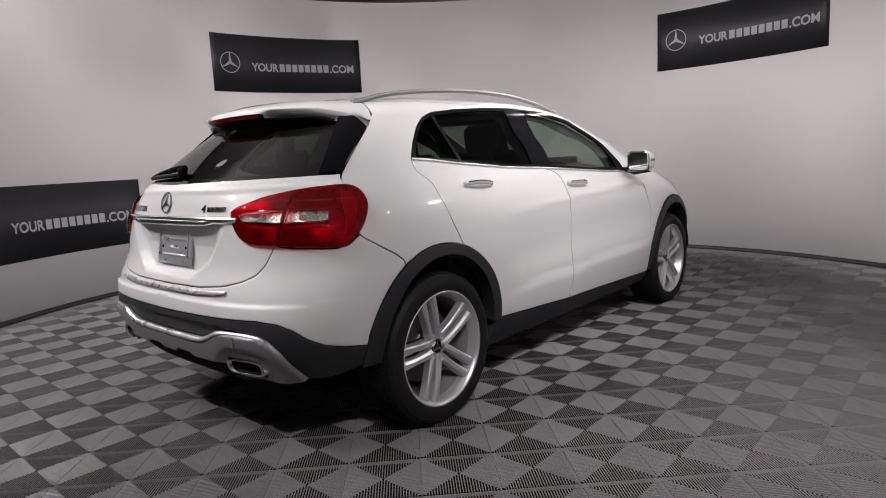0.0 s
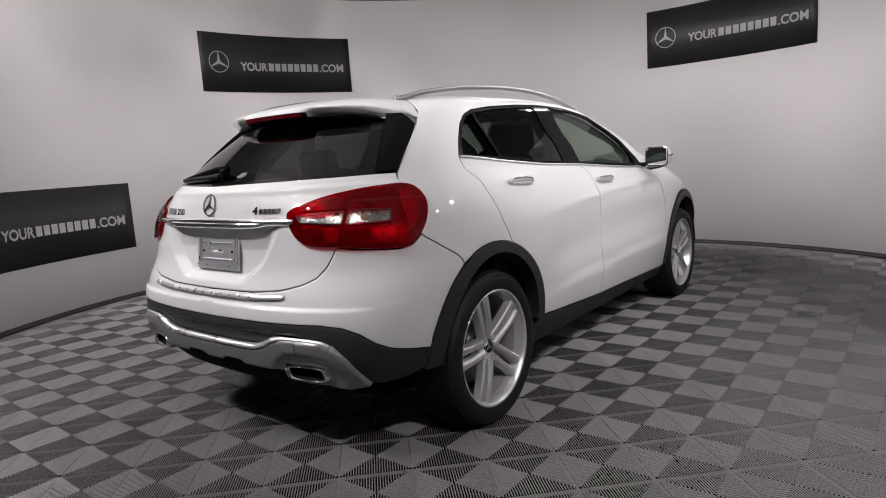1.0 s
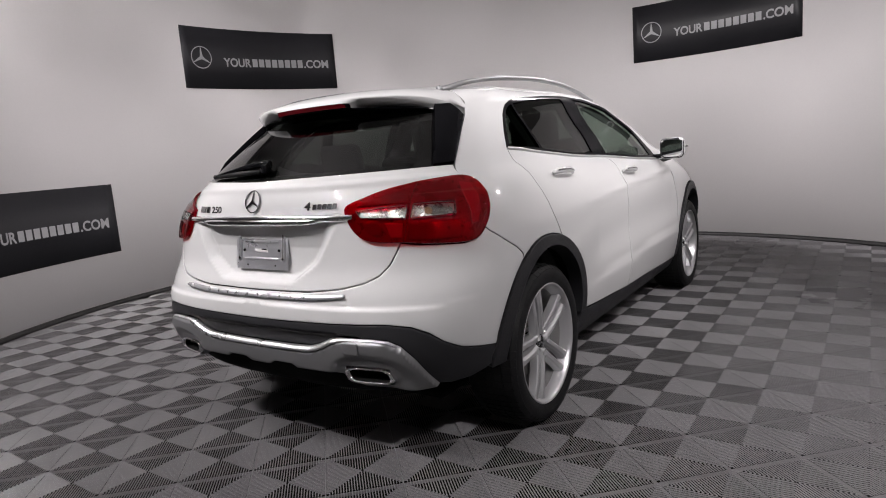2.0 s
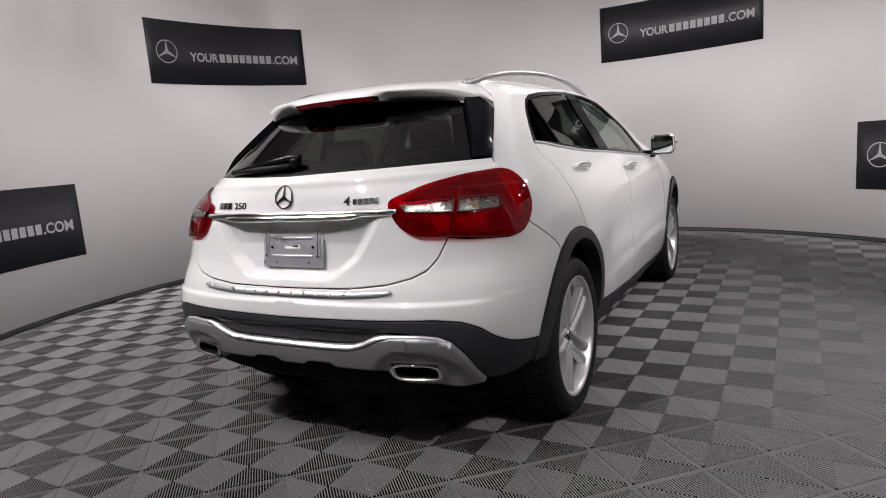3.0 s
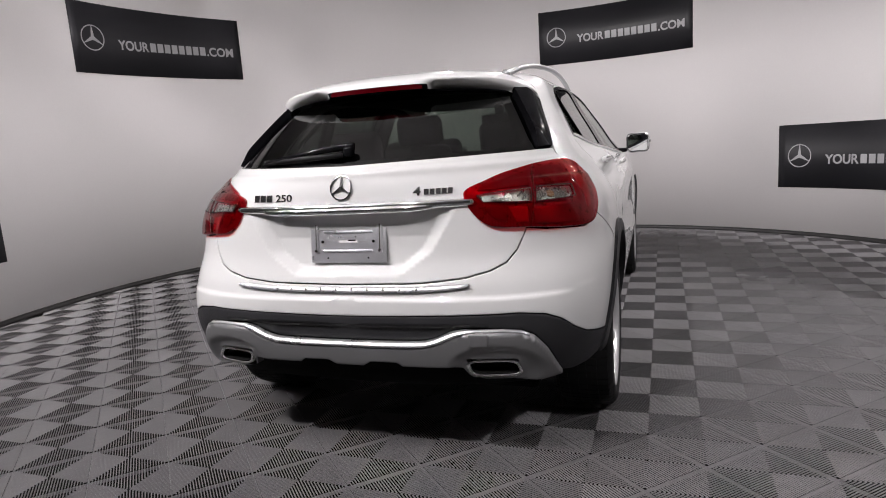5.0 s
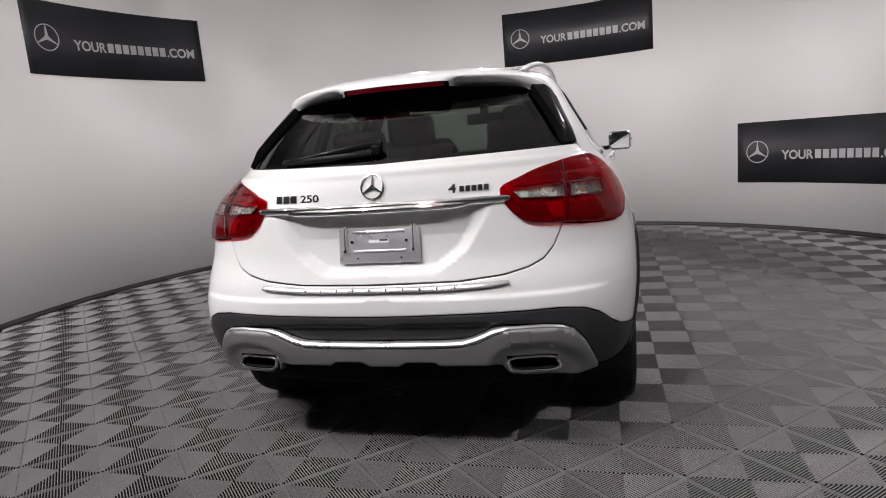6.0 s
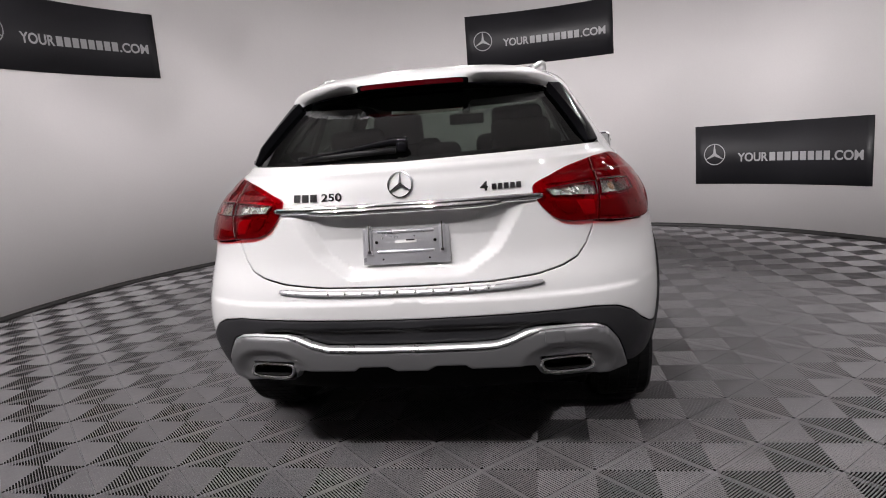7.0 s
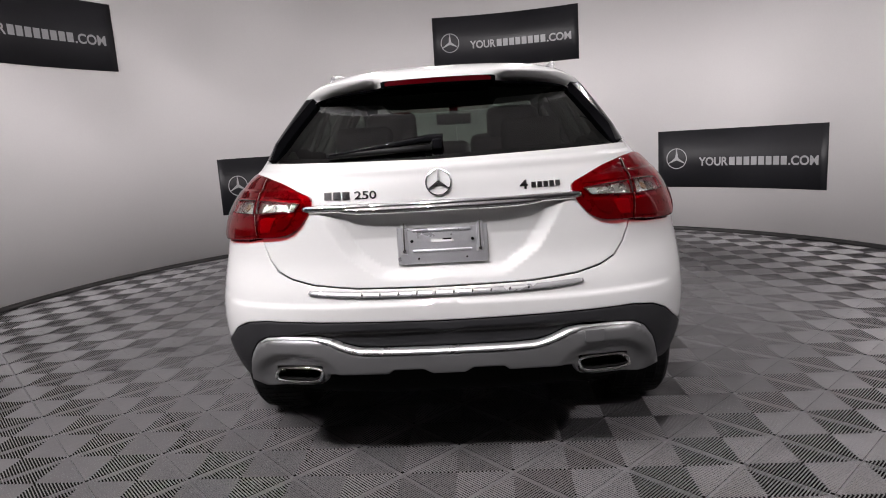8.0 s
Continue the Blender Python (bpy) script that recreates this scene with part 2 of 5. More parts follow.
def structure(name, me, mat, label, category):
    me.materials.append(mat)
    return tagged(new(name, me), label, category, kind="structure")


def smooth_arc(me):
    me.polygons.foreach_set("use_smooth", [len(p.vertices) == 4 and abs(p.normal.z) < 0.5 for p in me.polygons])
    return me


structure("wall_curved", smooth_arc(arc_block("wall_curved", RADIUS, RADIUS + 0.30, -0.02, TOP, -20, 216, 144)), WALLPAINT, "pale grey painted wall curving round the photo booth", "wall")
structure("baseboard", smooth_arc(arc_block("baseboard", RADIUS - 0.035, RADIUS - 0.003, -0.016, 0.038, -19.5, 215.5, 144)), SKIRTING, "black strip along the foot of the curved wall", "baseboard")
RX0, RX1, RY0, RY1 = -6.0, 6.0, -6.5, 6.2
for name, c, s in (("wall_north", (0, RY1 + 0.06, CEIL / 2), (RX1 - RX0, 0.12, CEIL + 0.04)), ("wall_south", (0, RY0 - 0.06, CEIL / 2), (RX1 - RX0, 0.12, CEIL + 0.04)),
                   ("wall_west", (RX0 - 0.06, 0, CEIL / 2), (0.12, RY1 - RY0 + 0.7, CEIL + 0.04)), ("wall_east", (RX1 + 0.06, 0, CEIL / 2), (0.12, RY1 - RY0 + 0.7, CEIL + 0.04))):
    bm = box_bm(*s, at=c)
    me = bpy.data.meshes.new(name)
    bm.to_mesh(me)
    bm.free()
    structure(name, me, ROOMPAINT, "plain painted wall of the room behind the booth", "wall")
bm = box_bm(RX1 - RX0 + 0.2, RY1 - RY0 + 0.2, 0.1, at=(0, (RY0 + RY1) / 2, CEIL + 0.05))
me = bpy.data.meshes.new("ceiling")
bm.to_mesh(me)
bm.free()
structure("ceiling", me, CEILPAINT, "flat matt grey ceiling of the hall", "ceiling")
bm = box_bm(RX1 - RX0 + 0.2, RY1 - RY0 + 0.2, 0.1, at=(0, (RY0 + RY1) / 2, -0.067))
me = bpy.data.meshes.new("floor")
bm.to_mesh(me)
bm.free()
FLOOR = structure("floor", me, UNDER, "grey ribbed interlocking plastic tiles over a dark subfloor", "floor")


# spotlight out of view, added with its lamp to light the booth
def unseen_spot(place, aim):
    thing = tagged(new("unseen_spot"), "unseen black cylindrical spotlight on a stem, added to light the booth", "light", "spotlights over the booth")
    thing.matrix_world = look(place, aim)
    part("housing", lathe("housing", [(0.10, 0.001), (0.10, 0.05), (0.08, 0.085), (-0.09, 0.115), (-0.095, 0.112), (-0.06, 0.104)], 32, "Z"), CLAD, thing)
    part("diffuser", lathe("diffuser", [(-0.062, 0.0005), (-0.062, 0.104)], 32, "Z"), LAMPGLOW, thing)
    up = thing.matrix_world.inverted() @ Vector((place[0], place[1], CEIL))
    part("stem", sweep("stem", [(0, 0, 0.05), up], oval(0.014, 0.014, 10), up=(1, 0, 0)), CLAD, thing)
    return thing


for place, watts, aim, beam in SPOTS:
    spot_lamp(place, watts, aim, beam)
    unseen_spot(place, aim)


# ---- banners on the wall ----
def wall_point(deg, z, lift):
    a = radians(deg)
    return ((CX + (RADIUS - lift) * math.cos(a)), (CY + (RADIUS - lift) * math.sin(a)), z)


def bend(me, deg, z, lift):
    """Lay a flat mesh drawn in x, y on the curved wall, its origin at that angle and height."""
    for w in me.vertices:
        a = deg - math.degrees(w.co.x / RADIUS)
        w.co = Vector(wall_point(a, z + w.co.y, lift + w.co.z))
    me.update()
    return me


def letters(text, size, bold=0.0, depth=0.0):
    cu = bpy.data.curves.new("text", "FONT")
    cu.body, cu.size, cu.offset, cu.extrude = text, size, bold, depth
    ob = bpy.data.objects.new("text", cu)
    scene.collection.objects.link(ob)
    bpy.context.view_layer.update()
    me = bpy.data.meshes.new_from_object(ob.evaluated_get(bpy.context.evaluated_depsgraph_get()))
    bpy.data.objects.remove(ob)
    return me


def width_of(me):
    xs = [w.co.x for w in me.vertices]
    return min(xs), max(xs)


def flat_bar(x0, y0, x1, y1, z=0.0, n=1):
    vs = [(x0 + (x1 - x0) * i / n, y, z) for i in range(n + 1) for y in (y0, y1)]
    return raw("bar", vs, [(2 * i, 2 * i + 2, 2 * i + 3, 2 * i + 1) for i in range(n)])


def ring_mark(r, w, spoke, depth=0.0):
    """Ring with three tapering spokes, drawn flat in x, y."""
    bm = bmesh.new()
    n = 48
    vo = [bm.verts.new((r * math.sin(2 * math.pi * k / n), r * math.cos(2 * math.pi * k / n), 0)) for k in range(n)]
    vi = [bm.verts.new(((r - w) * math.sin(2 * math.pi * k / n), (r - w) * math.cos(2 * math.pi * k / n), 0)) for k in range(n)]
    for k in range(n):
        bm.faces.new((vo[k], vi[k], vi[(k + 1) % n], vo[(k + 1) % n]))
    for j in range(3):
        a = 2 * math.pi * j / 3
        d, e = Vector((math.sin(a), math.cos(a), 0)), Vector((math.cos(a), -math.sin(a), 0))
        p = [d * (r - w * 0.5) - e * w * 0.25, d * (r - w * 0.5) + e * w * 0.25, e * spoke - d * spoke * 0.3, -d * spoke * 0.4, -e * spoke - d * spoke * 0.3]
        bm.faces.new([bm.verts.new(v) for v in (p[0], p[4], p[3], p[2], p[1])])
    if depth:
        g = bmesh.ops.extrude_face_region(bm, geom=list(bm.faces))
        bmesh.ops.translate(bm, vec=(0, 0, depth), verts=[v for v in g["geom"] if isinstance(v, bmesh.types.BMVert)])
        bmesh.ops.recalc_face_normals(bm, faces=list(bm.faces))
    me = bpy.data.meshes.new("mark")
    bm.to_mesh(me)
    bm.free()
    return me


BW, BH = 1.826, 0.645


def banner(right, low):
    """A printed banner; right: angle of its right edge on the wall."""
    span = math.degrees(BW / RADIUS)
    me = smooth_arc(arc_block("banner", RADIUS - 0.008, RADIUS - 0.002, low, low + BH, right, right + span, 24))
    me.materials.append(VINYL)
    b = tagged(new("banner", me), "black vinyl banner with silver ring mark and web address on wall", "banner", "banners on the booth wall")
    left = right + span
    mid = low + BH * 0.50
    part("ring_mark", bend(ring_mark(0.118, 0.010, 0.019), left - math.degrees(0.214 / RADIUS), mid + 0.005, 0.0095), PRINT, b)
    # web address: plain word, eight bars, ending
    size = 0.126
    x = 0.468
    base = low + BH * 0.452 - 0.046
    for text in ("YOUR", None, ".COM"):
        if text:
            t = letters(text, size, 0.0034)
            x0, x1 = width_of(t)
            k = (0.325 if text == "YOUR" else 0.302) / (x1 - x0)
            for w in t.vertices:
                w.co.x = (w.co.x - x0) * k
            part("lettering", bend(t, left - math.degrees(x / RADIUS), base, 0.0095), PRINT, b)
            x += (x1 - x0) * k + 0.015
        else:
            for k in range(8):
                part("lettering_bar", bend(flat_bar(0, 0, 0.061, 0.088, 0, 2), left - math.degrees(x / RADIUS), base, 0.0095), PRINT, b)
                x += 0.0785
    return b


for right, low in ((29.4, 0.498), (69.0, 2.085), (109.4, 0.498), (149.2, 2.085), (189.5, 0.498)):
    banner(right, low)


# ---- car skin: plan outlines stacked by level ----
# level: z, rear y, rear corner depth, rear exponent, half width, front y, front corner depth, front exponent
LEVELS = np.array([
    (0.20, -0.58, 0.50, 3.0, 0.800, 3.25, 0.60, 2.6),
    (0.30, -0.74, 0.60, 3.2, 0.860, 3.40, 0.62, 2.6),
    (0.40, -0.80, 0.62, 3.4, 0.886, 3.46, 0.64, 2.6),
    (0.50, -0.825, 0.63, 3.6, 0.902, 3.48, 0.64, 2.6),
    (0.60, -0.832, 0.63, 3.5, 0.911, 3.48, 0.64, 2.6),
    (0.70, -0.820, 0.62, 3.2, 0.911, 3.46, 0.66, 2.5),
    (0.80, -0.790, 0.60, 2.9, 0.905, 3.40, 0.70, 2.5),
    (0.90, -0.780, 0.60, 2.75, 0.895, 3.32, 0.80, 2.6),
    (0.98, -0.778, 0.60, 2.55, 0.870, 3.06, 0.70, 2.8),
    (1.06, -0.768, 0.60, 2.3, 0.822, 2.78, 0.54, 2.8),
    (1.115, -0.745, 0.60, 2.2, 0.780, 2.62, 0.48, 2.4),
    (1.155, -0.71, 0.58, 2.2, 0.752, 2.52, 0.46, 2.4),
    (1.25, -0.58, 0.52, 2.2, 0.700, 2.36, 0.45, 2.4),
    (1.36, -0.41, 0.45, 2.2, 0.640, 2.10, 0.46, 2.4),
    (1.43, -0.30, 0.44, 2.2, 0.603, 1.92, 0.48, 2.3),
    (1.477, -0.20, 0.50, 2.3, 0.550, 1.76, 0.54, 2.2),
    (1.510, -0.02, 0.50, 2.3, 0.455, 1.56, 0.54, 2.2),
    (1.527, 0.25, 0.36, 2.2, 0.290, 1.24, 0.40, 2.1),
    (1.532, 0.60, 0.05, 2.0, 0.020, 0.72, 0.05, 2.0),
])
QR, QS, QF = 1.2, 2.6, 1.2      # lengths of the rear, side and front stretches of the outline parameter


def level(v):
    """Smooth (Catmull-Rom) value of the level table at v."""
    v = np.clip(np.asarray(v, float), 0, len(LEVELS) - 1.0001)
    i = v.astype(int)
    t = (v - i)[..., None]
    n = len(LEVELS) - 1
    a, b, c, d = (LEVELS[np.clip(i + k, 0, n)] for k in (-1, 0, 1, 2))
    return 0.5 * (2 * b + (c - a) * t + (2 * a - 5 * b + 4 * c - d) * t ** 2 + (3 * b - a - 3 * c + d) * t ** 3)


VZ = np.linspace(0, len(LEVELS) - 1.001, 2000)
ZV = level(VZ)[:, 0]


def v_of(z):
    return np.interp(z, ZV, VZ)


ANG = np.linspace(0, math.pi / 2, 600)
ARC = np.concatenate([[0], np.cumsum(np.hypot(np.diff(0.88 * np.sin(ANG) ** 0.85), np.diff(0.6 * np.cos(ANG) ** 0.85)))])
ARC /= ARC[-1]


def skin(q, v):
    """Point of the right half of the body at outline parameter q (0: rear centre) and level v."""
    q, v = np.broadcast_arrays(np.asarray(q, float), np.asarray(v, float))
    z, yr, dr, nr, w, yf, df, nf = np.moveaxis(level(v), -1, 0)
    yc, yfc = yr + dr, yf - df
    ar = np.interp(np.clip(q / QR, 0, 1), ARC, ANG)
    af = np.interp(np.clip((QR + QS + QF - q) / QF, 0, 1), ARC, ANG)
    y = np.where(q < QR, yc - dr * np.cos(ar) ** (2 / nr), np.where(q < QR + QS, yc + (yfc - yc) * (q - QR) / QS, yfc + df * np.cos(af) ** (2 / nf)))
    fx = np.where(q < QR, np.sin(ar) ** (2 / nr), np.where(q > QR + QS, np.sin(af) ** (2 / nf), 1.0))
    wide = w * (1 - 0.030 * np.clip((y - 1.9) / 1.4, 0, 1.4) ** 2 - 0.012 * np.clip((0.3 - y) / 0.8, 0, 1.5) ** 2)
    body = np.clip((1.02 - z) / 0.25, 0, 1)
    wide = wide + body * (0.012 * np.exp(-((y - 0.0) / 0.42) ** 2 - ((z - 0.74) / 0.2) ** 2) + 0.012 * np.exp(-((y - 2.7) / 0.42) ** 2 - ((z - 0.74) / 0.2) ** 2))
    # door: soft hollow, a rising crease low down and the shoulder line
    door = np.clip((y - 0.35) / 0.3, 0, 1) * np.clip((2.45 - y) / 0.3, 0, 1)
    wide = wide - door * 0.016 * np.exp(-((z - 0.66 - 0.03 * y) / 0.12) ** 2)
    return np.stack([wide * fx, y, z], -1)


# ---- trimmed body panels ----
from mathutils.geometry import delaunay_2d_cdt

VK = 0.08                      # scale of the level parameter in the trimming plane
QLINE = np.linspace(0, QR + QS + QF, 1500)


def at_y(y, z):
    """Outline parameter of the side at length y and height z."""
    return float(np.interp(y, skin(QLINE, v_of(z))[:, 1], QLINE))


def at_x(x, z):
    """Outline parameter of the rear at half width x and height z."""
    q = np.linspace(0, QR, 600)
    return float(np.interp(x, skin(q, v_of(z))[:, 0], q))


def side(pts):
    return [(at_y(y, z), z) for y, z in pts]


def rear(pts):
    return [(at_x(x, z), z) for x, z in pts]


def rounded(pts, n=5):
    return [tuple(p) for p in curve_pts(pts, n)]


def arch(y0, rx, rz, z_low, front=True, n=28, power=2.06):
    """Wheel arch outline (y, z) from its rear foot over the top to its front foot."""
    out = []
    for k in range(n + 1):
        a = math.pi * k / n
        c, s = math.cos(a), math.sin(a)
        out.append((y0 - rx * abs(c) ** (2 / power) * (1 if c > 0 else -1), 0.345 + rz * abs(s) ** (2 / power)))
    out = [p for p in out if p[1] > z_low + 0.004]
    return [(out[0][0] + 0.006, z_low)] + out + [(out[-1][0] - 0.004, z_low)]


def inside(P, loop):
    x, y = P[:, 0], P[:, 1]
    res = np.zeros(len(P), bool)
    for (x0, y0), (x1, y1) in zip(loop, np.roll(loop, -1, 0)):
        if y0 == y1:
            continue
        hit = ((y0 > y) != (y1 > y)) & (x < (x1 - x0) * (y - y0) / (y1 - y0) + x0)
        res ^= hit
    return res


def loop_of(pts, step, gap, sign=1.0, level_given=False):
    """Resampled trimming loop, drawn in by the gap."""
    P = np.array([(q, (z if level_given else v_of(z)) * VK) for q, z in pts], float)
    out = []
    for a, b in zip(P, np.roll(P, -1, 0)):
        n = max(1, int(np.hypot(*(b - a)) / step + 0.5))
        out += [a + (b - a) * k / n for k in range(n)]
    L = np.array(out)
    area = 0.5 * np.sum(L[:, 0] * np.roll(L[:, 1], -1) - np.roll(L[:, 0], -1) * L[:, 1])
    if area < 0:
        L = L[::-1]
    t = np.roll(L, -1, 0) - np.roll(L, 1, 0)
    t /= np.maximum(np.hypot(t[:, 0], t[:, 1]), 1e-9)[:, None]
    nrm = np.stack([t[:, 1], -t[:, 0]], -1)          # outwards
    mid = L[:, 0] < 1e-6
    corner = mid & ~(np.roll(mid, 1) & np.roll(mid, -1))     # where an edge meets the middle line
    nrm[corner, 0] = 0
    nrm[corner, 1] = np.where(nrm[corner, 1] < 0, -1, 1)
    on_line, mid = mid, mid & ~corner
    L = L - nrm * gap * sign * np.where(mid, 0, 1)[:, None]
    L[on_line, 0] = 0
    return L, nrm * sign, mid


def panel_mesh(name, outline, holes=(), off=0.0, step=0.026, gap=0.0022, rim=0.014, shape=None, both=False, soft=0.45, level_given=False):
    """Mesh of a trimmed piece of the skin, with turned-in edges. shape: lifts points along the normal. both: right and left half in one."""
    loops = [loop_of(outline, step * 0.7, gap, 1.0, level_given)] + [loop_of(h, step * 0.7, gap, -1.0, level_given) for h in holes]
    lo, hi = loops[0][0].min(0), loops[0][0].max(0)
    gx, gy = np.meshgrid(np.arange(lo[0] + step / 2, hi[0], step), np.arange(lo[1] + step / 2, hi[1], step))
    gx = gx + (np.arange(gx.shape[0]) % 2)[:, None] * step * 0.5
    I = np.stack([gx.ravel(), gy.ravel()], -1)
    ok = inside(I, loops[0][0])
    for L, _, _ in loops[1:]:
        ok &= ~inside(I, L)
    I = I[ok]
    ring = 0.0045
    INNER = np.concatenate([(L - n2 * ring)[L[:, 0] > 1e-6] for L, n2, m2 in loops])
    B = np.concatenate([L for L, _, _ in loops])
    MID = B[:, 0] < 1e-6
    if len(I):
        near = np.full(len(I), 9.0)
        for k in range(0, len(B), 200):
            near = np.minimum(near, np.hypot(I[:, None, 0] - B[None, k:k + 200, 0], I[:, None, 1] - B[None, k:k + 200, 1]).min(1))
        I = I[near > step * 0.5 + ring]
    if loops[0][2].any():                             # closer rows beside the middle line
        rows = np.arange(lo[1] + step, hi[1] - step, step)
        X = np.array([(q, y) for q in (0.0012, 0.005, 0.011) for y in rows])
        ok = inside(X, loops[0][0])
        for L, _, _ in loops[1:]:
            ok &= ~inside(X, L)
        for k in range(len(X)):
            ok[k] &= np.hypot(B[~MID, 0] - X[k, 0], B[~MID, 1] - X[k, 1]).min() > 0.009
        I = np.concatenate([I, X[ok]])
    pts = np.concatenate([B, I, INNER])
    edges, k = [], 0
    for L, _, _ in loops:
        edges += [(k + i, k + (i + 1) % len(L)) for i in range(len(L))]
        k += len(L)
    v2, _, tri, ov, _, _ = delaunay_2d_cdt([Vector(p) for p in pts], edges, [], 0, 1e-7)
    v2 = np.array([tuple(p) for p in v2])
    tri = np.array([t for t in tri if len(t) == 3])
    cen = v2[tri].mean(1)
    ok = inside(cen, loops[0][0])
    for L, _, _ in loops[1:]:
        ok &= ~inside(cen, L)
    tri = tri[ok]

    def place(p):
        S = skin(np.maximum(p[:, 0], 0), p[:, 1] / VK)
        e = 2e-3
        a = skin(np.maximum(p[:, 0] + e, 0), p[:, 1] / VK) - skin(np.maximum(p[:, 0] - e, 0), p[:, 1] / VK)
        b = skin(np.maximum(p[:, 0], 0), (p[:, 1] + e) / VK) - skin(np.maximum(p[:, 0], 0), (p[:, 1] - e) / VK)
        n = np.cross(a, b)
        n[p[:, 0] < 1e-6, 0] = 0
        n /= np.maximum(np.linalg.norm(n, axis=1), 1e-12)[:, None]
        lift = off + (shape(S, p) if shape else 0.0)
        return S + n * np.reshape(lift, (-1, 1)) if np.ndim(lift) else S + n * lift, n

    V, N = place(v2)
    if shape:
        e = 3e-3
        a = place(v2 + (e, 0))[0] - place(np.maximum(v2 - (e, 0), (0, -9)))[0]
        b = place(v2 + (0, e))[0] - place(v2 - (0, e))[0]
        N2 = np.cross(a, b)
        N2[v2[:, 0] < 1e-6, 0] = 0
        N2 /= np.maximum(np.linalg.norm(N2, axis=1), 1e-12)[:, None]
        N = N2
    # turned-in edge
    first = {}
    for i, src in enumerate(ov):
        for s in src:
            first[s] = i
    verts, norms, faces = list(V), list(N), [tuple(t) for t in tri]
    k = 0
    for L, nrm, mid in loops:
        ids = [first[k + i] for i in range(len(L))]
        T = place(np.maximum(L + nrm * 2e-3, (0, -9)))[0] - V[ids]
        T /= np.maximum(np.linalg.norm(T, axis=1), 1e-12)[:, None]
        n0 = len(verts)
        for i, vid in enumerate(ids):
            if not mid[i]:
                m = N[vid] + T[i] * soft
                norms[vid] = m / np.linalg.norm(m)
            verts += [V[vid], V[vid] - N[vid] * rim + T[i] * rim * 0.15]
            norms += [T[i], T[i]]
        for i in range(len(L)):
            j = (i + 1) % len(L)
            if L[i, 0] < 1e-6 and L[j, 0] < 1e-6:
                continue
            faces.append((n0 + 2 * i, n0 + 2 * i + 1, n0 + 2 * j + 1, n0 + 2 * j))
        k += len(L)
    V, N = np.array(verts), np.array(norms)
    # outward winding
    f0 = faces[0]
    if np.dot(np.cross(V[f0[1]] - V[f0[0]], V[f0[2]] - V[f0[0]]), N[f0[0]]) < 0:
        faces = [f[::-1] for f in faces]
    if both:
        m = len(V)
        V = np.concatenate([V, V * (-1, 1, 1)])
        N = np.concatenate([N, N * (-1, 1, 1)])
        faces = faces + [tuple(i + m for i in f[::-1]) for f in faces]
    me = raw(name, V, faces, True)
    me.normals_split_custom_set_from_vertices([tuple(n) for n in N])
    return me


def mirrored(me):
    """The left-hand twin of a right-hand mesh."""
    co = np.array([tuple(v.co) for v in me.vertices]) * (-1, 1, 1)
    out = raw(me.name, co, [tuple(p.vertices)[::-1] for p in me.polygons], True)
    ns = np.array([tuple(n.vector) for n in me.corner_normals])
    loops = np.array([l.vertex_index for l in me.loops])
    vn = np.zeros((len(co), 3))
    vn[loops] = ns
    out.normals_split_custom_set_from_vertices([tuple(n) for n in vn * (-1, 1, 1)])
    return out


def pair(name, outline, mat, parent, label="", left_parent=None, **kw):
    """The same panel on the right and on the left side."""
    r = panel_mesh(name, outline, **kw)
    l = mirrored(r)
    return part(name, r, mat, parent, label), part(name, l, mat, left_parent or parent, label)


# ---- the car ----
CAR = tagged(new("car"), "white compact crossover car with black cladding parked on the tiles", "car")
CAR.matrix_world = pose(-0.009, 0, 0, 0, 0, 0.7)

# outlines shared by neighbouring panels; rear ones (q, z), side ones from (y, z)
HATCH_SIDE = [(0.945, 1.106), (0.938, 1.128), (0.941, 1.156), (0.961, 1.25), (0.981, 1.352), (0.955, 1.408), (0.86, 1.452), (0.78, 1.478)]
HATCH_LOW = [(0.0, 0.719), (0.2, 0.723), (0.355, 0.737), (0.457, 0.757), (0.525, 0.781), (0.575, 0.82), (0.606, 0.862), (0.627, 0.892)]
GLASS_LOW = [(0.0, 1.139), (0.235, 1.143), (0.574, 1.148), (0.845, 1.152)]
LAMP = [(0.456, 1.003), (0.474, 1.028), (0.53, 1.046), (0.64, 1.074), (0.755, 1.094), (0.86, 1.104), (0.95, 1.107), (1.01, 1.084), (1.038, 1.038),
        (1.024, 0.98), (0.985, 0.922), (0.94, 0.882), (0.885, 0.870), (0.756, 0.877), (0.627, 0.889), (0.525, 0.901), (0.474, 0.929), (0.453, 0.968)]
SEAM = [(1.0, 0.902), (1.07, 0.861), (1.142, 0.818), (1.172, 0.790)] + side([(-0.236, 0.768)])
ARCH_R = arch(-0.010, 0.456, 0.480, 0.385)
ARCH_F = arch(2.705, 0.428, 0.492, 0.32)
ARCH_R_IN = arch(0.000, 0.375, 0.426, 0.385)
ARCH_F_IN = arch(2.705, 0.365, 0.430, 0.32)
DLO_LOW = [(0.025, 1.200), (0.148, 1.190), (0.298, 1.172), (0.507, 1.151), (0.736, 1.130), (1.10, 1.110), (1.605, 1.072), (1.985, 1.052)]
DLO_TOP = [(0.025, 1.200), (0.076, 1.267), (0.155, 1.347), (0.226, 1.396), (0.304, 1.421), (0.498, 1.442), (0.761, 1.457), (1.041, 1.463), (1.32, 1.450), (1.63, 1.395), (1.82, 1.305), (1.965, 1.210), (2.035, 1.11), (2.02, 1.054)]
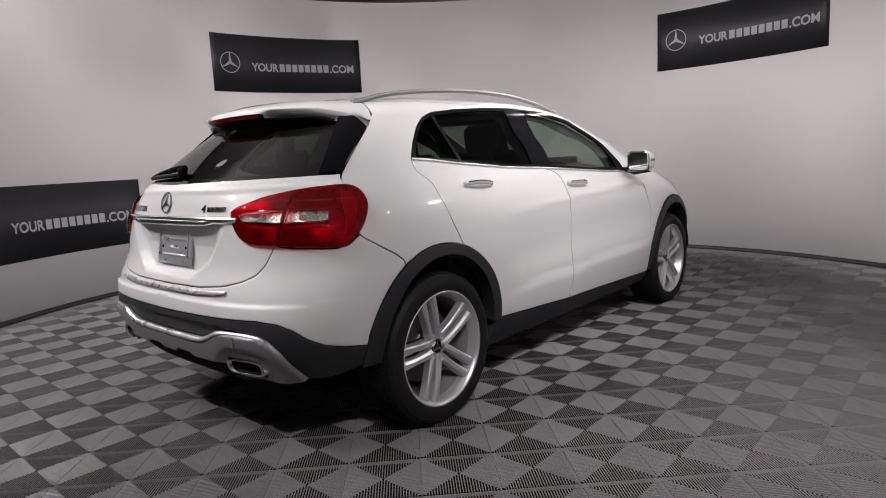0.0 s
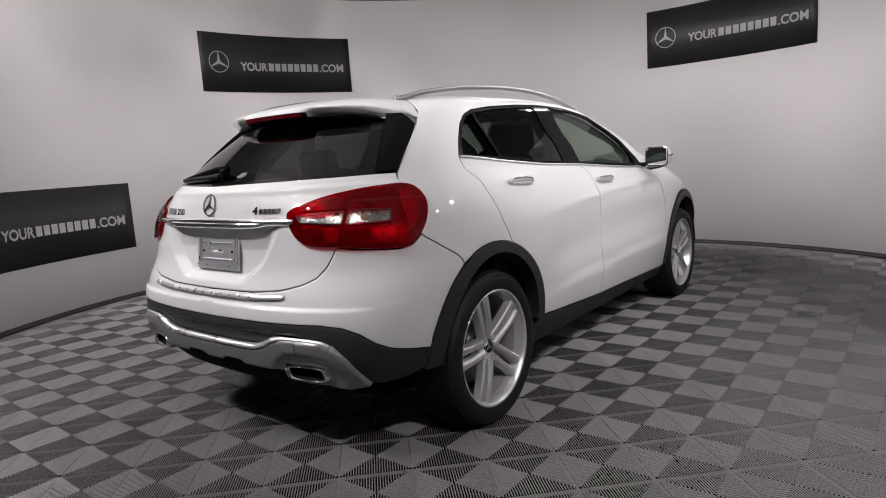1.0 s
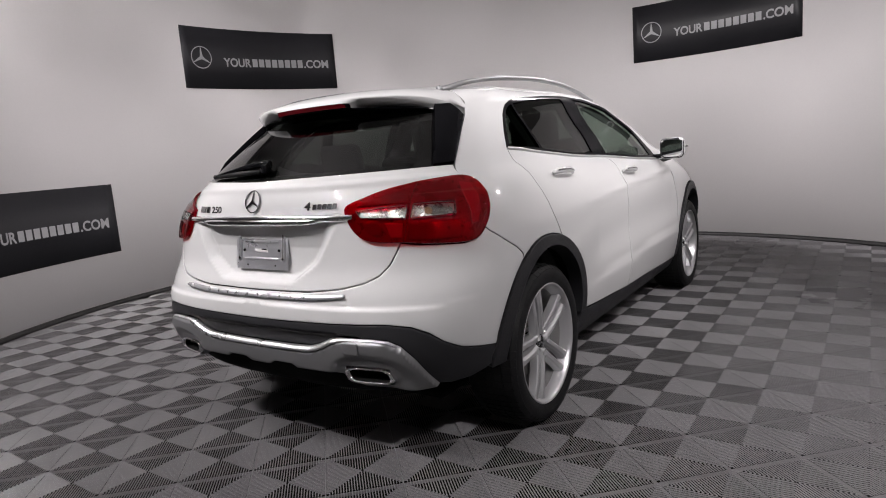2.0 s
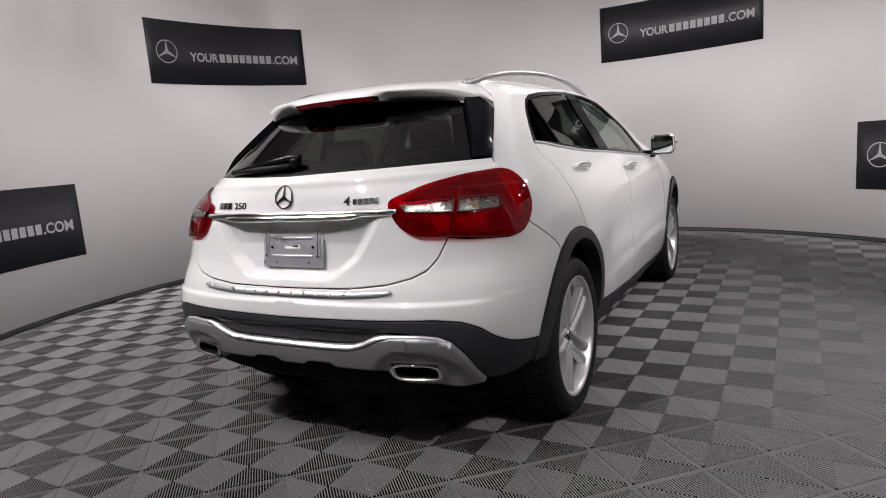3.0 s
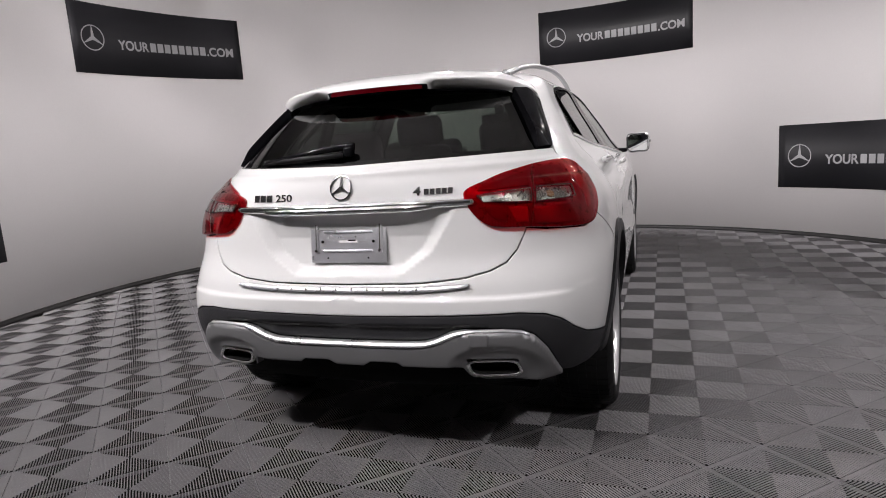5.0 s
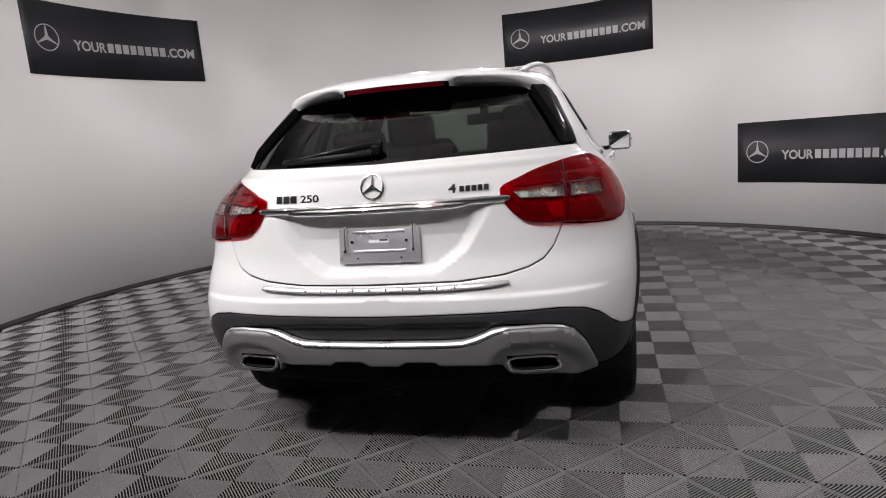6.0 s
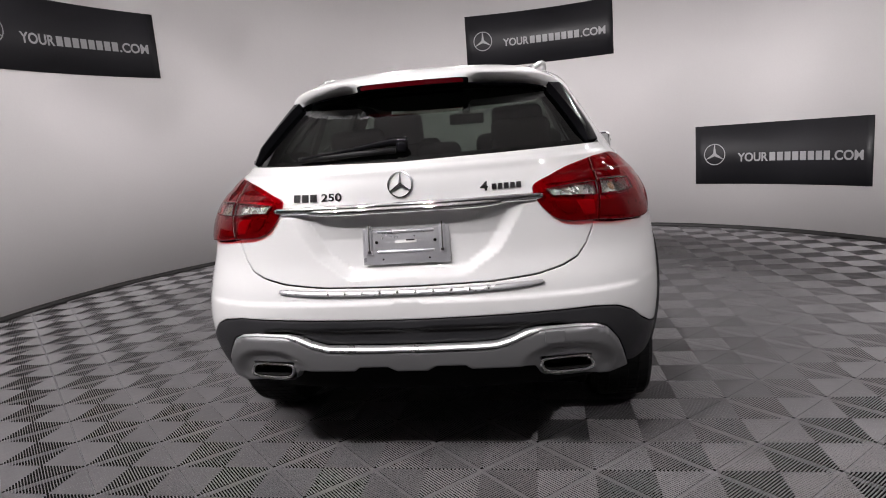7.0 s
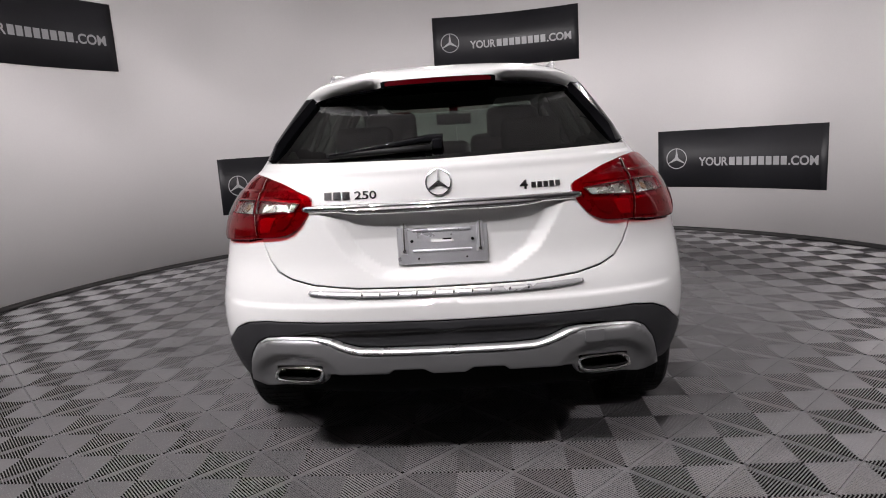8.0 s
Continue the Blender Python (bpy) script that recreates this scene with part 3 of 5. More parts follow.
GAP_R = [(0.023, 1.196), (0.019, 1.164), (0.040, 1.125), (0.074, 1.083), (0.078, 1.007), (0.097, 0.903), (0.123, 0.845), (0.142, 0.800)]
GAP_M = [(1.08, 1.108), (1.140, 1.085), (1.168, 1.050), (1.160, 0.982), (1.150, 0.87), (1.154, 0.769), (1.147, 0.639), (1.152, 0.538), (1.148, 0.454), (1.131, 0.350)]
GAP_F = [(2.02, 1.052), (2.12, 1.02), (2.20, 0.95), (2.25, 0.83), (2.262, 0.643), (2.268, 0.435), (2.268, 0.315)]
CLAD_TOP = [(0.0, 0.607), (0.16, 0.611), (0.355, 0.614), (0.53, 0.615), (0.64, 0.604), (0.72, 0.579), (0.79, 0.541), (0.868, 0.511), (0.955, 0.494), (1.055, 0.476)]
SILVER_TOP = [(0.0, 0.513), (0.10, 0.515), (0.165, 0.518), (0.21, 0.532), (0.262, 0.556), (0.31, 0.565), (0.45, 0.565), (0.53, 0.558), (0.585, 0.538), (0.65, 0.485), (0.75, 0.374)]


def lower(arc, first, last):
    return [p for p in arc if first <= p[0] <= last]


def hatch_shape(S, p):
    """Number-plate recess with chamfered sides and cut lower corners, and a soft fold under the window."""
    x, z = np.abs(S[:, 0]), S[:, 2]
    edge = 0.285 + 0.60 * (z - 0.752) - x
    d = np.stack([edge / 0.052, (z - 0.750) / 0.034, (edge + z - 0.750 - 0.075) / 0.060, (1.006 - z) / 0.026])
    t = np.clip(-np.log(np.exp(-9 * d).sum(0)) / 9, 0, 1)
    fold = np.exp(-((z - 1.110) / 0.013) ** 2) * 0.0065
    return -0.036 * np.clip((1.045 - z) / 0.16, 0.3, 1) * (0.75 * t + 0.25 * t * t * (3 - 2 * t)) + fold


hatch = part("tailgate", panel_mesh("tailgate", HATCH_LOW + [(0.70, 1.0), (0.80, 1.09), (0.945, 1.106), (0.938, 1.128), (0.935, 1.152)] + GLASS_LOW[::-1], shape=hatch_shape, both=True, step=0.0092), PAINT, CAR, "white tailgate with a recess for the number plate")
glass_pane = part("rear_window", panel_mesh("rear_window", GLASS_LOW + [(0.84, 1.20), (0.822, 1.27), (0.79, 1.36), (0.75, 1.415), (0.4, 1.43), (0.0, 1.435)], off=-0.004, both=True, rim=0.004), PRIVACY, CAR, "dark tinted rear window")
WINDOW = GLASS_LOW + [(0.84, 1.20), (0.822, 1.27), (0.79, 1.36), (0.75, 1.415), (0.4, 1.43), (0.0, 1.435)]
WINDOW_IN = [(0.0, 1.160), (0.235, 1.163), (0.574, 1.168), (0.765, 1.173), (0.755, 1.26), (0.725, 1.345), (0.69, 1.390), (0.4, 1.402), (0.0, 1.406)]
frit = WINDOW[1:3] + [(0.872, 1.153), (0.868, 1.20), (0.848, 1.27), (0.815, 1.36), (0.772, 1.418), (0.4, 1.434), (0.0, 1.438)] + WINDOW_IN[::-1] + [WINDOW[0]]
part("window_border", panel_mesh("window_border", frit, off=-0.009, both=True, rim=0.002, gap=0.0), GLOSSBLACK, glass_pane, "black printed border of the rear window")
pair("pillar_trim", [(0.848, 1.154), (0.936, 1.158), (0.958, 1.25), (0.977, 1.350), (0.86, 1.388), (0.765, 1.412), (0.795, 1.36), (0.827, 1.27), (0.845, 1.20)], FRAMEBLACK, CAR, "black trim beside the rear window", off=0.004, rim=0.030, soft=0.1, step=0.014, shape=lambda S, p: 0.020 * np.sin(1.5708 * np.clip((0.965 - p[:, 0]) / 0.11, 0, 1)) * np.clip((S[:, 2] - 1.15) / 0.06, 0, 1))


def bumper_shape(S, p):
    """Crease across the bumper, fading out towards the wheel, with the face drawn in below it."""
    z, q = S[:, 2], p[:, 0]
    line = 0.668 + 0.012 * np.clip((q - 0.7) / 0.3, 0, 1)
    step = np.clip((line + 0.006 - z) / 0.006, 0, 1) * np.clip((z - 0.52) / (line - 0.52), 0, 1)
    return 0.010 * step * np.clip((0.96 - q) / 0.40, 0, 1)


bumper_edge = HATCH_LOW + [(0.70, 0.882), (0.885, 0.872), (0.94, 0.884), (0.985, 0.915)] + SEAM + side([p for p in lower(ARCH_R[1:15][::-1], -9, -0.25) if p[1] > 0.478]) + CLAD_TOP[::-1]
bumper = part("rear_bumper", panel_mesh("rear_bumper", bumper_edge, shape=bumper_shape, both=True, step=0.0105), PAINT, CAR, "white painted rear bumper")


def clad_shape(S, p):
    """Long hollow in the middle of the black bumper."""
    z, q = S[:, 2], p[:, 0]
    t = np.clip((0.574 - z) / 0.005, 0, 1) * np.clip((0.42 - q) / 0.06, 0, 1)
    return -0.013 * t


part("bumper_cladding", panel_mesh("bumper_cladding", CLAD_TOP + side([(-0.464, 0.43), (-0.460, 0.405)]) + [(0.98, 0.392), (0.90, 0.376), (0.80, 0.368)] + SILVER_TOP[::-1], shape=clad_shape, off=0.003, both=True, step=0.0105), CLAD, CAR, "black plastic lower bumper")


def silver_shape(S, p):
    """Chamfer along the upper edge, hollow round the tail pipe."""
    top = np.interp(p[:, 0], [a for a, _ in SILVER_TOP], [b for _, b in SILVER_TOP])
    t = np.clip((top - S[:, 2]) / 0.020, 0, 1)
    r = np.hypot((np.abs(S[:, 0]) - 0.534) / 0.135, (S[:, 2] - 0.42) / 0.075)
    d = np.clip((1.25 - r) / 0.5, 0, 1)
    return 0.018 * t - 0.016 * d * d * (3 - 2 * d)


PIPE_HOLE = rear([(0.441, 0.452), (0.594, 0.448), (0.614, 0.434), (0.611, 0.388), (0.585, 0.376), (0.479, 0.376), (0.444, 0.39)])
silver = part("skid_plate", panel_mesh("skid_plate", SILVER_TOP + [(0.64, 0.362), (0.40, 0.368), (0.335, 0.385), (0.305, 0.418), (0.27, 0.427), (0.105, 0.427), (0.088, 0.441), (0.028, 0.441), (0.015, 0.424), (0.0, 0.424)], holes=[rounded(PIPE_HOLE + PIPE_HOLE[:1], 4)[:-1]], shape=silver_shape, both=True, step=0.0095, rim=0.03, gap=0.001), SILVER, CAR, "matt silver skid plate below the bumper")
part("tow_cover", panel_mesh("tow_cover", rear([(0.455, 0.553), (0.455, 0.513), (0.462, 0.505), (0.516, 0.505), (0.522, 0.513), (0.522, 0.553)]), off=0.0215, step=0.012, rim=0.004), SILVER, silver)
part("lower_diffuser", panel_mesh("lower_diffuser", [(0.0, 0.46), (0.3, 0.46), (0.56, 0.42), (0.62, 0.36), (0.60, 0.30), (0.0, 0.28)], off=-0.03, both=True), DARK, CAR, "black diffuser under the skid plate")

# painted side: rear quarter with roof side and pillar
quarter = HATCH_SIDE + [(1.6, 1.478), (2.4, 1.478), (3.2, 1.478), (3.8, 1.478), (4.10, 1.478), (4.13, 1.40), (4.13, 1.25), (4.11, 1.13), (4.08, 1.05), (at_y(2.10, 1.035), 1.035)] \
    + side(DLO_TOP[::-1]) + side(GAP_R) + side(lower(ARCH_R[1:-1][::-1], -0.25, 0.135)) + SEAM[::-1] + [(0.97, 0.93), (0.96, 1.0), (0.94, 1.08)]
pair("quarter_panel", quarter, PAINT, CAR, "white rear quarter running up into the roof side", step=0.022)
ROOF_V = v_of(1.478)
part("roof", panel_mesh("roof", [(0.0, ROOF_V + 0.25), (0.4, ROOF_V + 0.2), (0.78, ROOF_V), (1.6, ROOF_V), (2.4, ROOF_V), (3.2, ROOF_V), (4.10, ROOF_V), (5.0, ROOF_V), (5.0, 17.9), (0.0, 17.9)], both=True, level_given=True, step=0.03), PAINT, CAR)
part("roof_centre", lathe("roof_centre", [(1.5290, 0.16), (1.5325, 0.13), (1.5335, 0.06), (1.5338, 0.0005)], 32, "Z", (0.0, 0.66, 0.0)), PAINT, CAR)
part("windscreen", panel_mesh("windscreen", [(4.14, 1.474), (4.14, 1.25), (4.12, 1.13), (4.10, 1.06), (5.0, 1.06), (5.0, 1.474)], both=True, off=-0.004, rim=0.004), SIDEGLASS, CAR)
part("bonnet", panel_mesh("bonnet", [(4.07, 1.045), (3.985, 1.02), (3.96, 0.985), (4.0, 0.93), (4.15, 0.89), (4.4, 0.865), (5.0, 0.855), (5.0, 1.05)], both=True), PAINT, CAR)


def door_shape(S, p):
    """Rising fold over the sill and the fold under the handles."""
    y, z = S[:, 1], S[:, 2]
    a = 0.475 + 0.028 * (y - 0.5)
    b = 0.905 + 0.075 * np.clip((y - 0.55) / 1.7, -0.3, 1)
    k = np.clip((y - 0.50) / 0.5, 0, 1)
    return 0.010 * np.clip((a + 0.05 - z) / 0.05, 0, 1) * np.clip((y - 0.4) / 0.3, 0, 1) + 0.007 * k * np.exp(-((z - b) / 0.022) ** 2)


rear_door = side(GAP_R) + side(lower(ARCH_R[1:-1], 0.16, 9)) + side([(0.448, 0.388), (0.80, 0.371)]) + side(GAP_M[::-1]) + side(DLO_LOW[:6][::-1])
rd = pair("rear_door", rear_door, PAINT, CAR, "white rear door", shape=door_shape, step=0.022, gap=0.0032)
front_door = side(GAP_M) + side([(1.5, 0.342), (1.9, 0.328)]) + side(GAP_F[::-1]) + side(DLO_LOW[5:][::-1])
fd = pair("front_door", front_door, PAINT, CAR, "white front door", shape=door_shape, step=0.022, gap=0.0032)
fender = side(GAP_F[1:]) + side(lower(ARCH_F[1:-1], 2.274, 9)) + side([(3.118, 0.42), (3.12, 0.60), (3.10, 0.74)]) + [(4.12, 0.80), (4.10, 0.86), (3.99, 0.93), (3.95, 0.985), (3.975, 1.025)]
pair("front_wing", fender, PAINT, CAR, "white front wing", step=0.022)
nose = side([(3.122, 0.42), (3.124, 0.60), (3.104, 0.74)]) + [(4.12, 0.795), (4.2, 0.85), (4.4, 0.858), (5.0, 0.85), (5.0, 0.28), (4.3, 0.28), (4.1, 0.33)]
pair("front_bumper", nose, PAINT, CAR, step=0.03)


def arch_ring(outer, inner):
    return side(outer) + side(inner[::-1])


pair("wheel_arch_trim", arch_ring(ARCH_R, ARCH_R_IN), CLAD, CAR, "black plastic wheel arch edging", off=0.010, rim=0.06, step=0.018)
pair("wheel_arch_trim", arch_ring(ARCH_F, ARCH_F_IN), CLAD, CAR, "black plastic wheel arch edging", off=0.010, rim=0.06, step=0.018)
pair("sill_cladding", side([(0.40, 0.388), (0.80, 0.369), (1.131, 0.354), (1.5, 0.339), (1.9, 0.325), (2.268, 0.313), (2.30, 0.30), (2.30, 0.235), (1.4, 0.235), (0.36, 0.245)]), CLAD, CAR, "black plastic sill", off=0.004, rim=0.08)
# black shell added to block light behind the gaps, with open wheel wells
shell_r = panel_mesh("blocking_shell", [(0.0, 0.33), (0.98, 0.375), (1.30, 0.375), (1.55, 0.30), (1.75, 0.24), (2.4, 0.24), (3.8, 0.24), (5.0, 0.24), (5.0, 1.05), (4.1, 1.035), (3.6, 1.03), (2.4, 1.09), (1.4, 1.15), (0.95, 1.10), (0.0, 1.11)], holes=[side(ARCH_R), side(ARCH_F)], off=-0.075, both=True, step=0.06, rim=0.002)
part("blocking_shell", shell_r, DARK, CAR)
part("underbody", box_bm(1.24, 3.6, 0.05, at=(0, 1.35, 0.235), bevel=0.02), DARK, CAR)
for sx in (1, -1):
    for y in (0.008, 2.70):
        vs, fs = [], []
        for k in range(25):
            a = math.radians(4 + 172 * k / 24)
            vs += [(sx * x, y + 0.435 * math.cos(a), 0.345 + 0.455 * math.sin(a)) for x in (0.56, 0.87)]
        fs = [(2 * k, 2 * k + 1, 2 * k + 3, 2 * k + 2) for k in range(24)]
        c = len(vs)
        vs.append((sx * 0.56, y, 0.345))
        fs += [(2 * k, 2 * k + 2, c) for k in range(24)]
        part("wheel_well", raw("wheel_well", vs, fs), DARK, CAR)

# side windows
FRAME = side(DLO_TOP) + side(DLO_LOW[::-1][:-1])


def shrink(pts, d):
    c = np.mean(np.array(pts), 0)
    return [tuple(np.array(p) + (c - np.array(p)) / np.maximum(np.linalg.norm(c - np.array(p)), 1e-6) * d) for p in pts]


QUARTER_LIGHT = [(0.062, 1.205), (0.100, 1.268), (0.172, 1.340), (0.238, 1.384), (0.292, 1.399), (0.322, 1.300), (0.345, 1.187), (0.20, 1.199)]
REAR_LIGHT = [(0.318, 1.404), (0.50, 1.424), (0.76, 1.440), (0.945, 1.444), (0.95, 1.30), (0.962, 1.136), (0.736, 1.146), (0.507, 1.167), (0.372, 1.184), (0.345, 1.300)]
FRONT_LIGHT = [(1.125, 1.446), (1.31, 1.433), (1.60, 1.380), (1.785, 1.293), (1.915, 1.200), (1.95, 1.13), (1.93, 1.078), (1.605, 1.090), (1.155, 1.124), (1.14, 1.28)]
pair("window_frame", FRAME, FRAMEBLACK, CAR, "black window frame", soft=0.0, holes=[side(QUARTER_LIGHT), side(REAR_LIGHT), side(FRONT_LIGHT)], off=0.001, step=0.022, gap=0.001)
for name, line, mat, lab in (("quarter_window", QUARTER_LIGHT, PRIVACY, "dark tinted fixed rear side window"), ("rear_door_window", REAR_LIGHT, PRIVACY, "dark tinted rear door window"), ("front_door_window", FRONT_LIGHT, SIDEGLASS, "green tinted front door window")):
    pair(name, side(line), mat, CAR, lab, off=-0.003, rim=0.003, gap=0.0)
pair("inner_frame", side(DLO_TOP) + side([(y, z - 0.02) for y, z in DLO_LOW[::-1][:-1]]), FABRIC, CAR, holes=[side(shrink(QUARTER_LIGHT, 0.02)), side(shrink(REAR_LIGHT, 0.045)), side(shrink(FRONT_LIGHT, 0.060))], off=-0.036, step=0.03, gap=0.001, rim=0.006, soft=0.0)


def on_skin(q, z, off=0.0, left=False):
    v = v_of(z)
    e = 2e-3
    n = np.cross(skin(q + e, v) - skin(q - e, v), skin(q, v + e) - skin(q, v - e))
    p = skin(q, v) + n / np.linalg.norm(n) * off
    return Vector((-p[0], p[1], p[2])) if left else Vector(p)


def both_sides(name, me, mat, label=""):
    a = part(name, me, mat, CAR, label)
    b = part(name, mirrored(me), mat, CAR, label)
    return a, b


line = [on_skin(at_y(y, z - 0.004), z - 0.004, 0.005) for y, z in curve_pts(DLO_LOW, 4)]
both_sides("window_strip", sweep("window_strip", line, oval(0.003, 0.0055, 8)), SATIN, "satin chrome strip under the side windows")


# ---- tail lamps: a tinted cover over reflectors, with a clear window across it ----
def lamp_shape(S, p):
    """Cover swelling out of the body, most at the corner, with a ledge along its upper part."""
    z, q = S[:, 2], p[:, 0]
    t = np.clip(1 - ((q - 0.76) / 0.315) ** 2, 0, 1) * np.clip(1 - ((z - 0.985) / 0.127) ** 2, 0, 1)
    ledge = np.clip((z - 1.043) / 0.008, 0, 1)
    return 0.0045 + 0.021 * np.sqrt(t) - 0.006 * ledge * np.sqrt(t)


def reflector_shape(S, p):
    """Shallow bowls behind the cover."""
    z, q = S[:, 2], p[:, 0]
    return 0.0025 + 0.004 * np.sin((q - 0.45) * 24.0) ** 2 * np.clip(1 - ((z - 0.98) / 0.12) ** 2, 0, 1)


def flow(pts):
    return [tuple(p) for p in curve_pts(pts, 4)]


SPLIT = [(0.775, 1.096), (0.735, 1.05), (0.70, 1.0), (0.664, 0.94), (0.640, 0.892)]
LAMP_IN = flow([SPLIT[-1], (0.515, 0.900), (0.466, 0.924), (0.446, 0.966), (0.449, 1.003), (0.470, 1.028), (0.53, 1.046), (0.64, 1.074), SPLIT[0]]) + SPLIT[1:-1]
LAMP_OUT = flow([SPLIT[0], (0.86, 1.104), (0.95, 1.107), (1.006, 1.084), (1.032, 1.038), (1.019, 0.98), (0.982, 0.925), (0.94, 0.886), (0.885, 0.875), (0.756, 0.881), SPLIT[-1]]) + SPLIT[::-1][1:-1]
CLEAR_IN = [(0.500, 1.008), (0.60, 1.010), (0.696, 1.012), (0.686, 0.992), (0.672, 0.972), (0.62, 0.976), (0.55, 0.982), (0.508, 0.984)]
CLEAR_OUT = [(0.722, 1.014), (0.81, 1.012), (0.872, 1.009), (0.862, 0.972), (0.80, 0.971), (0.692, 0.971)]
DARK_IN = [(0.505, 0.966), (0.535, 0.973), (0.565, 0.964), (0.572, 0.940), (0.555, 0.920), (0.525, 0.922), (0.507, 0.940)]
GLOW_IN = [(0.590, 0.964), (0.630, 0.962), (0.657, 0.958), (0.638, 0.910), (0.594, 0.912)]
TOP_IN = [(0.510, 1.024), (0.62, 1.026), (0.708, 1.028), (0.745, 1.080), (0.64, 1.060), (0.54, 1.038)]
TOP_OUT = [(0.734, 1.028), (0.80, 1.026), (0.884, 1.024), (0.906, 1.050), (0.896, 1.088), (0.84, 1.090), (0.784, 1.086)]
EDGE_OUT = [(0.930, 1.085), (0.975, 1.075), (0.992, 1.030), (0.982, 0.985), (0.955, 0.940), (0.925, 0.932), (0.935, 0.985), (0.928, 1.035)]
LOW_OUT = [(0.675, 0.955), (0.80, 0.957), (0.880, 0.957), (0.888, 0.925), (0.865, 0.892), (0.76, 0.893), (0.660, 0.902)]


def inlay(name, outline, mat, parent, left, lift, label="", holes=(), form=lamp_shape, rim=0.003, gap=0.0):
    me = panel_mesh(name, outline, holes=holes, shape=form, off=lift, step=0.012, rim=rim, gap=gap)
    return part(name, mirrored(me) if left else me, mat, parent, label)


def tail_lamp(left, name, outline, window, label, bits):
    me = panel_mesh(name, outline, holes=[window], shape=lamp_shape, step=0.010, rim=0.012, gap=0.0009, soft=0.8)
    body = part(name, mirrored(me) if left else me, REDGLASS, CAR, label)
    inlay("lamp_housing", outline, LAMPBACK, body, left, 0.0, "silver ribbed reflector", form=reflector_shape, gap=0.0006, rim=0.002)
    inlay("lens_frame", shrink(window, -0.0022), LAMPDARK, body, left, 0.0006, "dark frame round the clear lens", holes=[window])
    inlay("reversing_lens", window, CLEARGLASS, body, left, 0.0, "clear lens")
    inlay("lens_reflector", shrink(window, -0.004), CLEAR, body, left, 0.004, form=reflector_shape)
    for n, o, mat in bits:
        inlay(n, o, mat, body, left, 0.0035, form=reflector_shape)
    return body


for left in (False, True):
    outer = tail_lamp(left, "tail_lamp", LAMP_OUT, CLEAR_OUT, "red tail lamp on the body corner",
                      (("lower_reflector", LOW_OUT, LAMPPLATE), ("upper_reflector", TOP_OUT, LAMPPLATE), ("light_guide", EDGE_OUT, LAMPBRIGHT)))
    inlay("indicator_bulb", [(0.757, 1.002), (0.774, 1.004), (0.784, 0.994), (0.779, 0.982), (0.762, 0.979), (0.752, 0.987)], AMBER, outer, left, 0.0065, "amber bulb", form=reflector_shape)
    tail_lamp(left, "tailgate_lamp", LAMP_IN, CLEAR_IN, "red tail lamp on the tailgate",
              (("lamp_recess", DARK_IN, LAMPPLATE), ("brake_segment", GLOW_IN, LAMPBRIGHT), ("upper_reflector", TOP_IN, LAMPPLATE)))


def bezel(name, q0, q1, z_of, prof, n=60):
    """Moulding across the tailgate from q1 on the left to q1 on the right."""
    path = []
    for k in range(n + 1):
        s = -1 + 2 * k / n
        q = abs(s) * q1
        p = on_skin(max(q, 1e-4), z_of(abs(s)), 0.0)
        path.append(Vector((math.copysign(p.x, s), p.y, p.z)))
    return sweep(name, path, prof)


# chrome strip with the longer handle bar under it
strip = bezel("chrome_strip", 0, 0.475, lambda s: 0.993 - 0.002 * s, [(0.000, -0.014), (0.010, -0.012), (0.015, -0.003), (0.013, 0.008), (0.006, 0.013), (-0.02, 0.013), (-0.02, -0.014)])
chrome = part("chrome_strip", strip, CHROME, CAR, "chrome strip across the tailgate")
bar = bezel("tailgate_handle", 0, 0.345, lambda s: 0.984 + 0.005 * s ** 8, lambda t: [(a * (0.30 + 0.70 * (1 - abs(2 * t - 1) ** 7)), b * (0.35 + 0.65 * (1 - abs(2 * t - 1) ** 9))) for a, b in ((0.0, -0.017), (0.015, -0.015), (0.021, -0.010), (0.023, -0.002), (0.019, 0.005), (0.012, 0.010), (-0.01, 0.010))], n=90)
part("tailgate_handle", bar, CHROME, chrome)

# bumper guard strip with ribs
guard = part("bumper_guard", bezel("bumper_guard", 0, 0.366, lambda s: 0.7015 + 0.013 * s ** 2.5, lambda t: [(a, b * (1 - 0.5 * abs(2 * t - 1) ** 14)) for a, b in ((-0.012, 0.0085), (0.0005, 0.0085), (0.0030, 0.0078), (0.0125, -0.0060), (0.0115, -0.0080), (-0.012, -0.0080))], n=72), GUARD, CAR, "polished steel guard on the bumper lip")
for k in range(-4, 6):
    x = 0.062 * k - 0.03
    p = on_skin(at_x(abs(x), 0.702), 0.702, 0.0070)
    part("guard_rib", box_bm(0.006, 0.008, 0.013, at=(x, p.y - 0.001, 0.7025), bevel=0.002, turn=Matrix.Rotation(0.25, 4, "Y")), CHROME, guard)


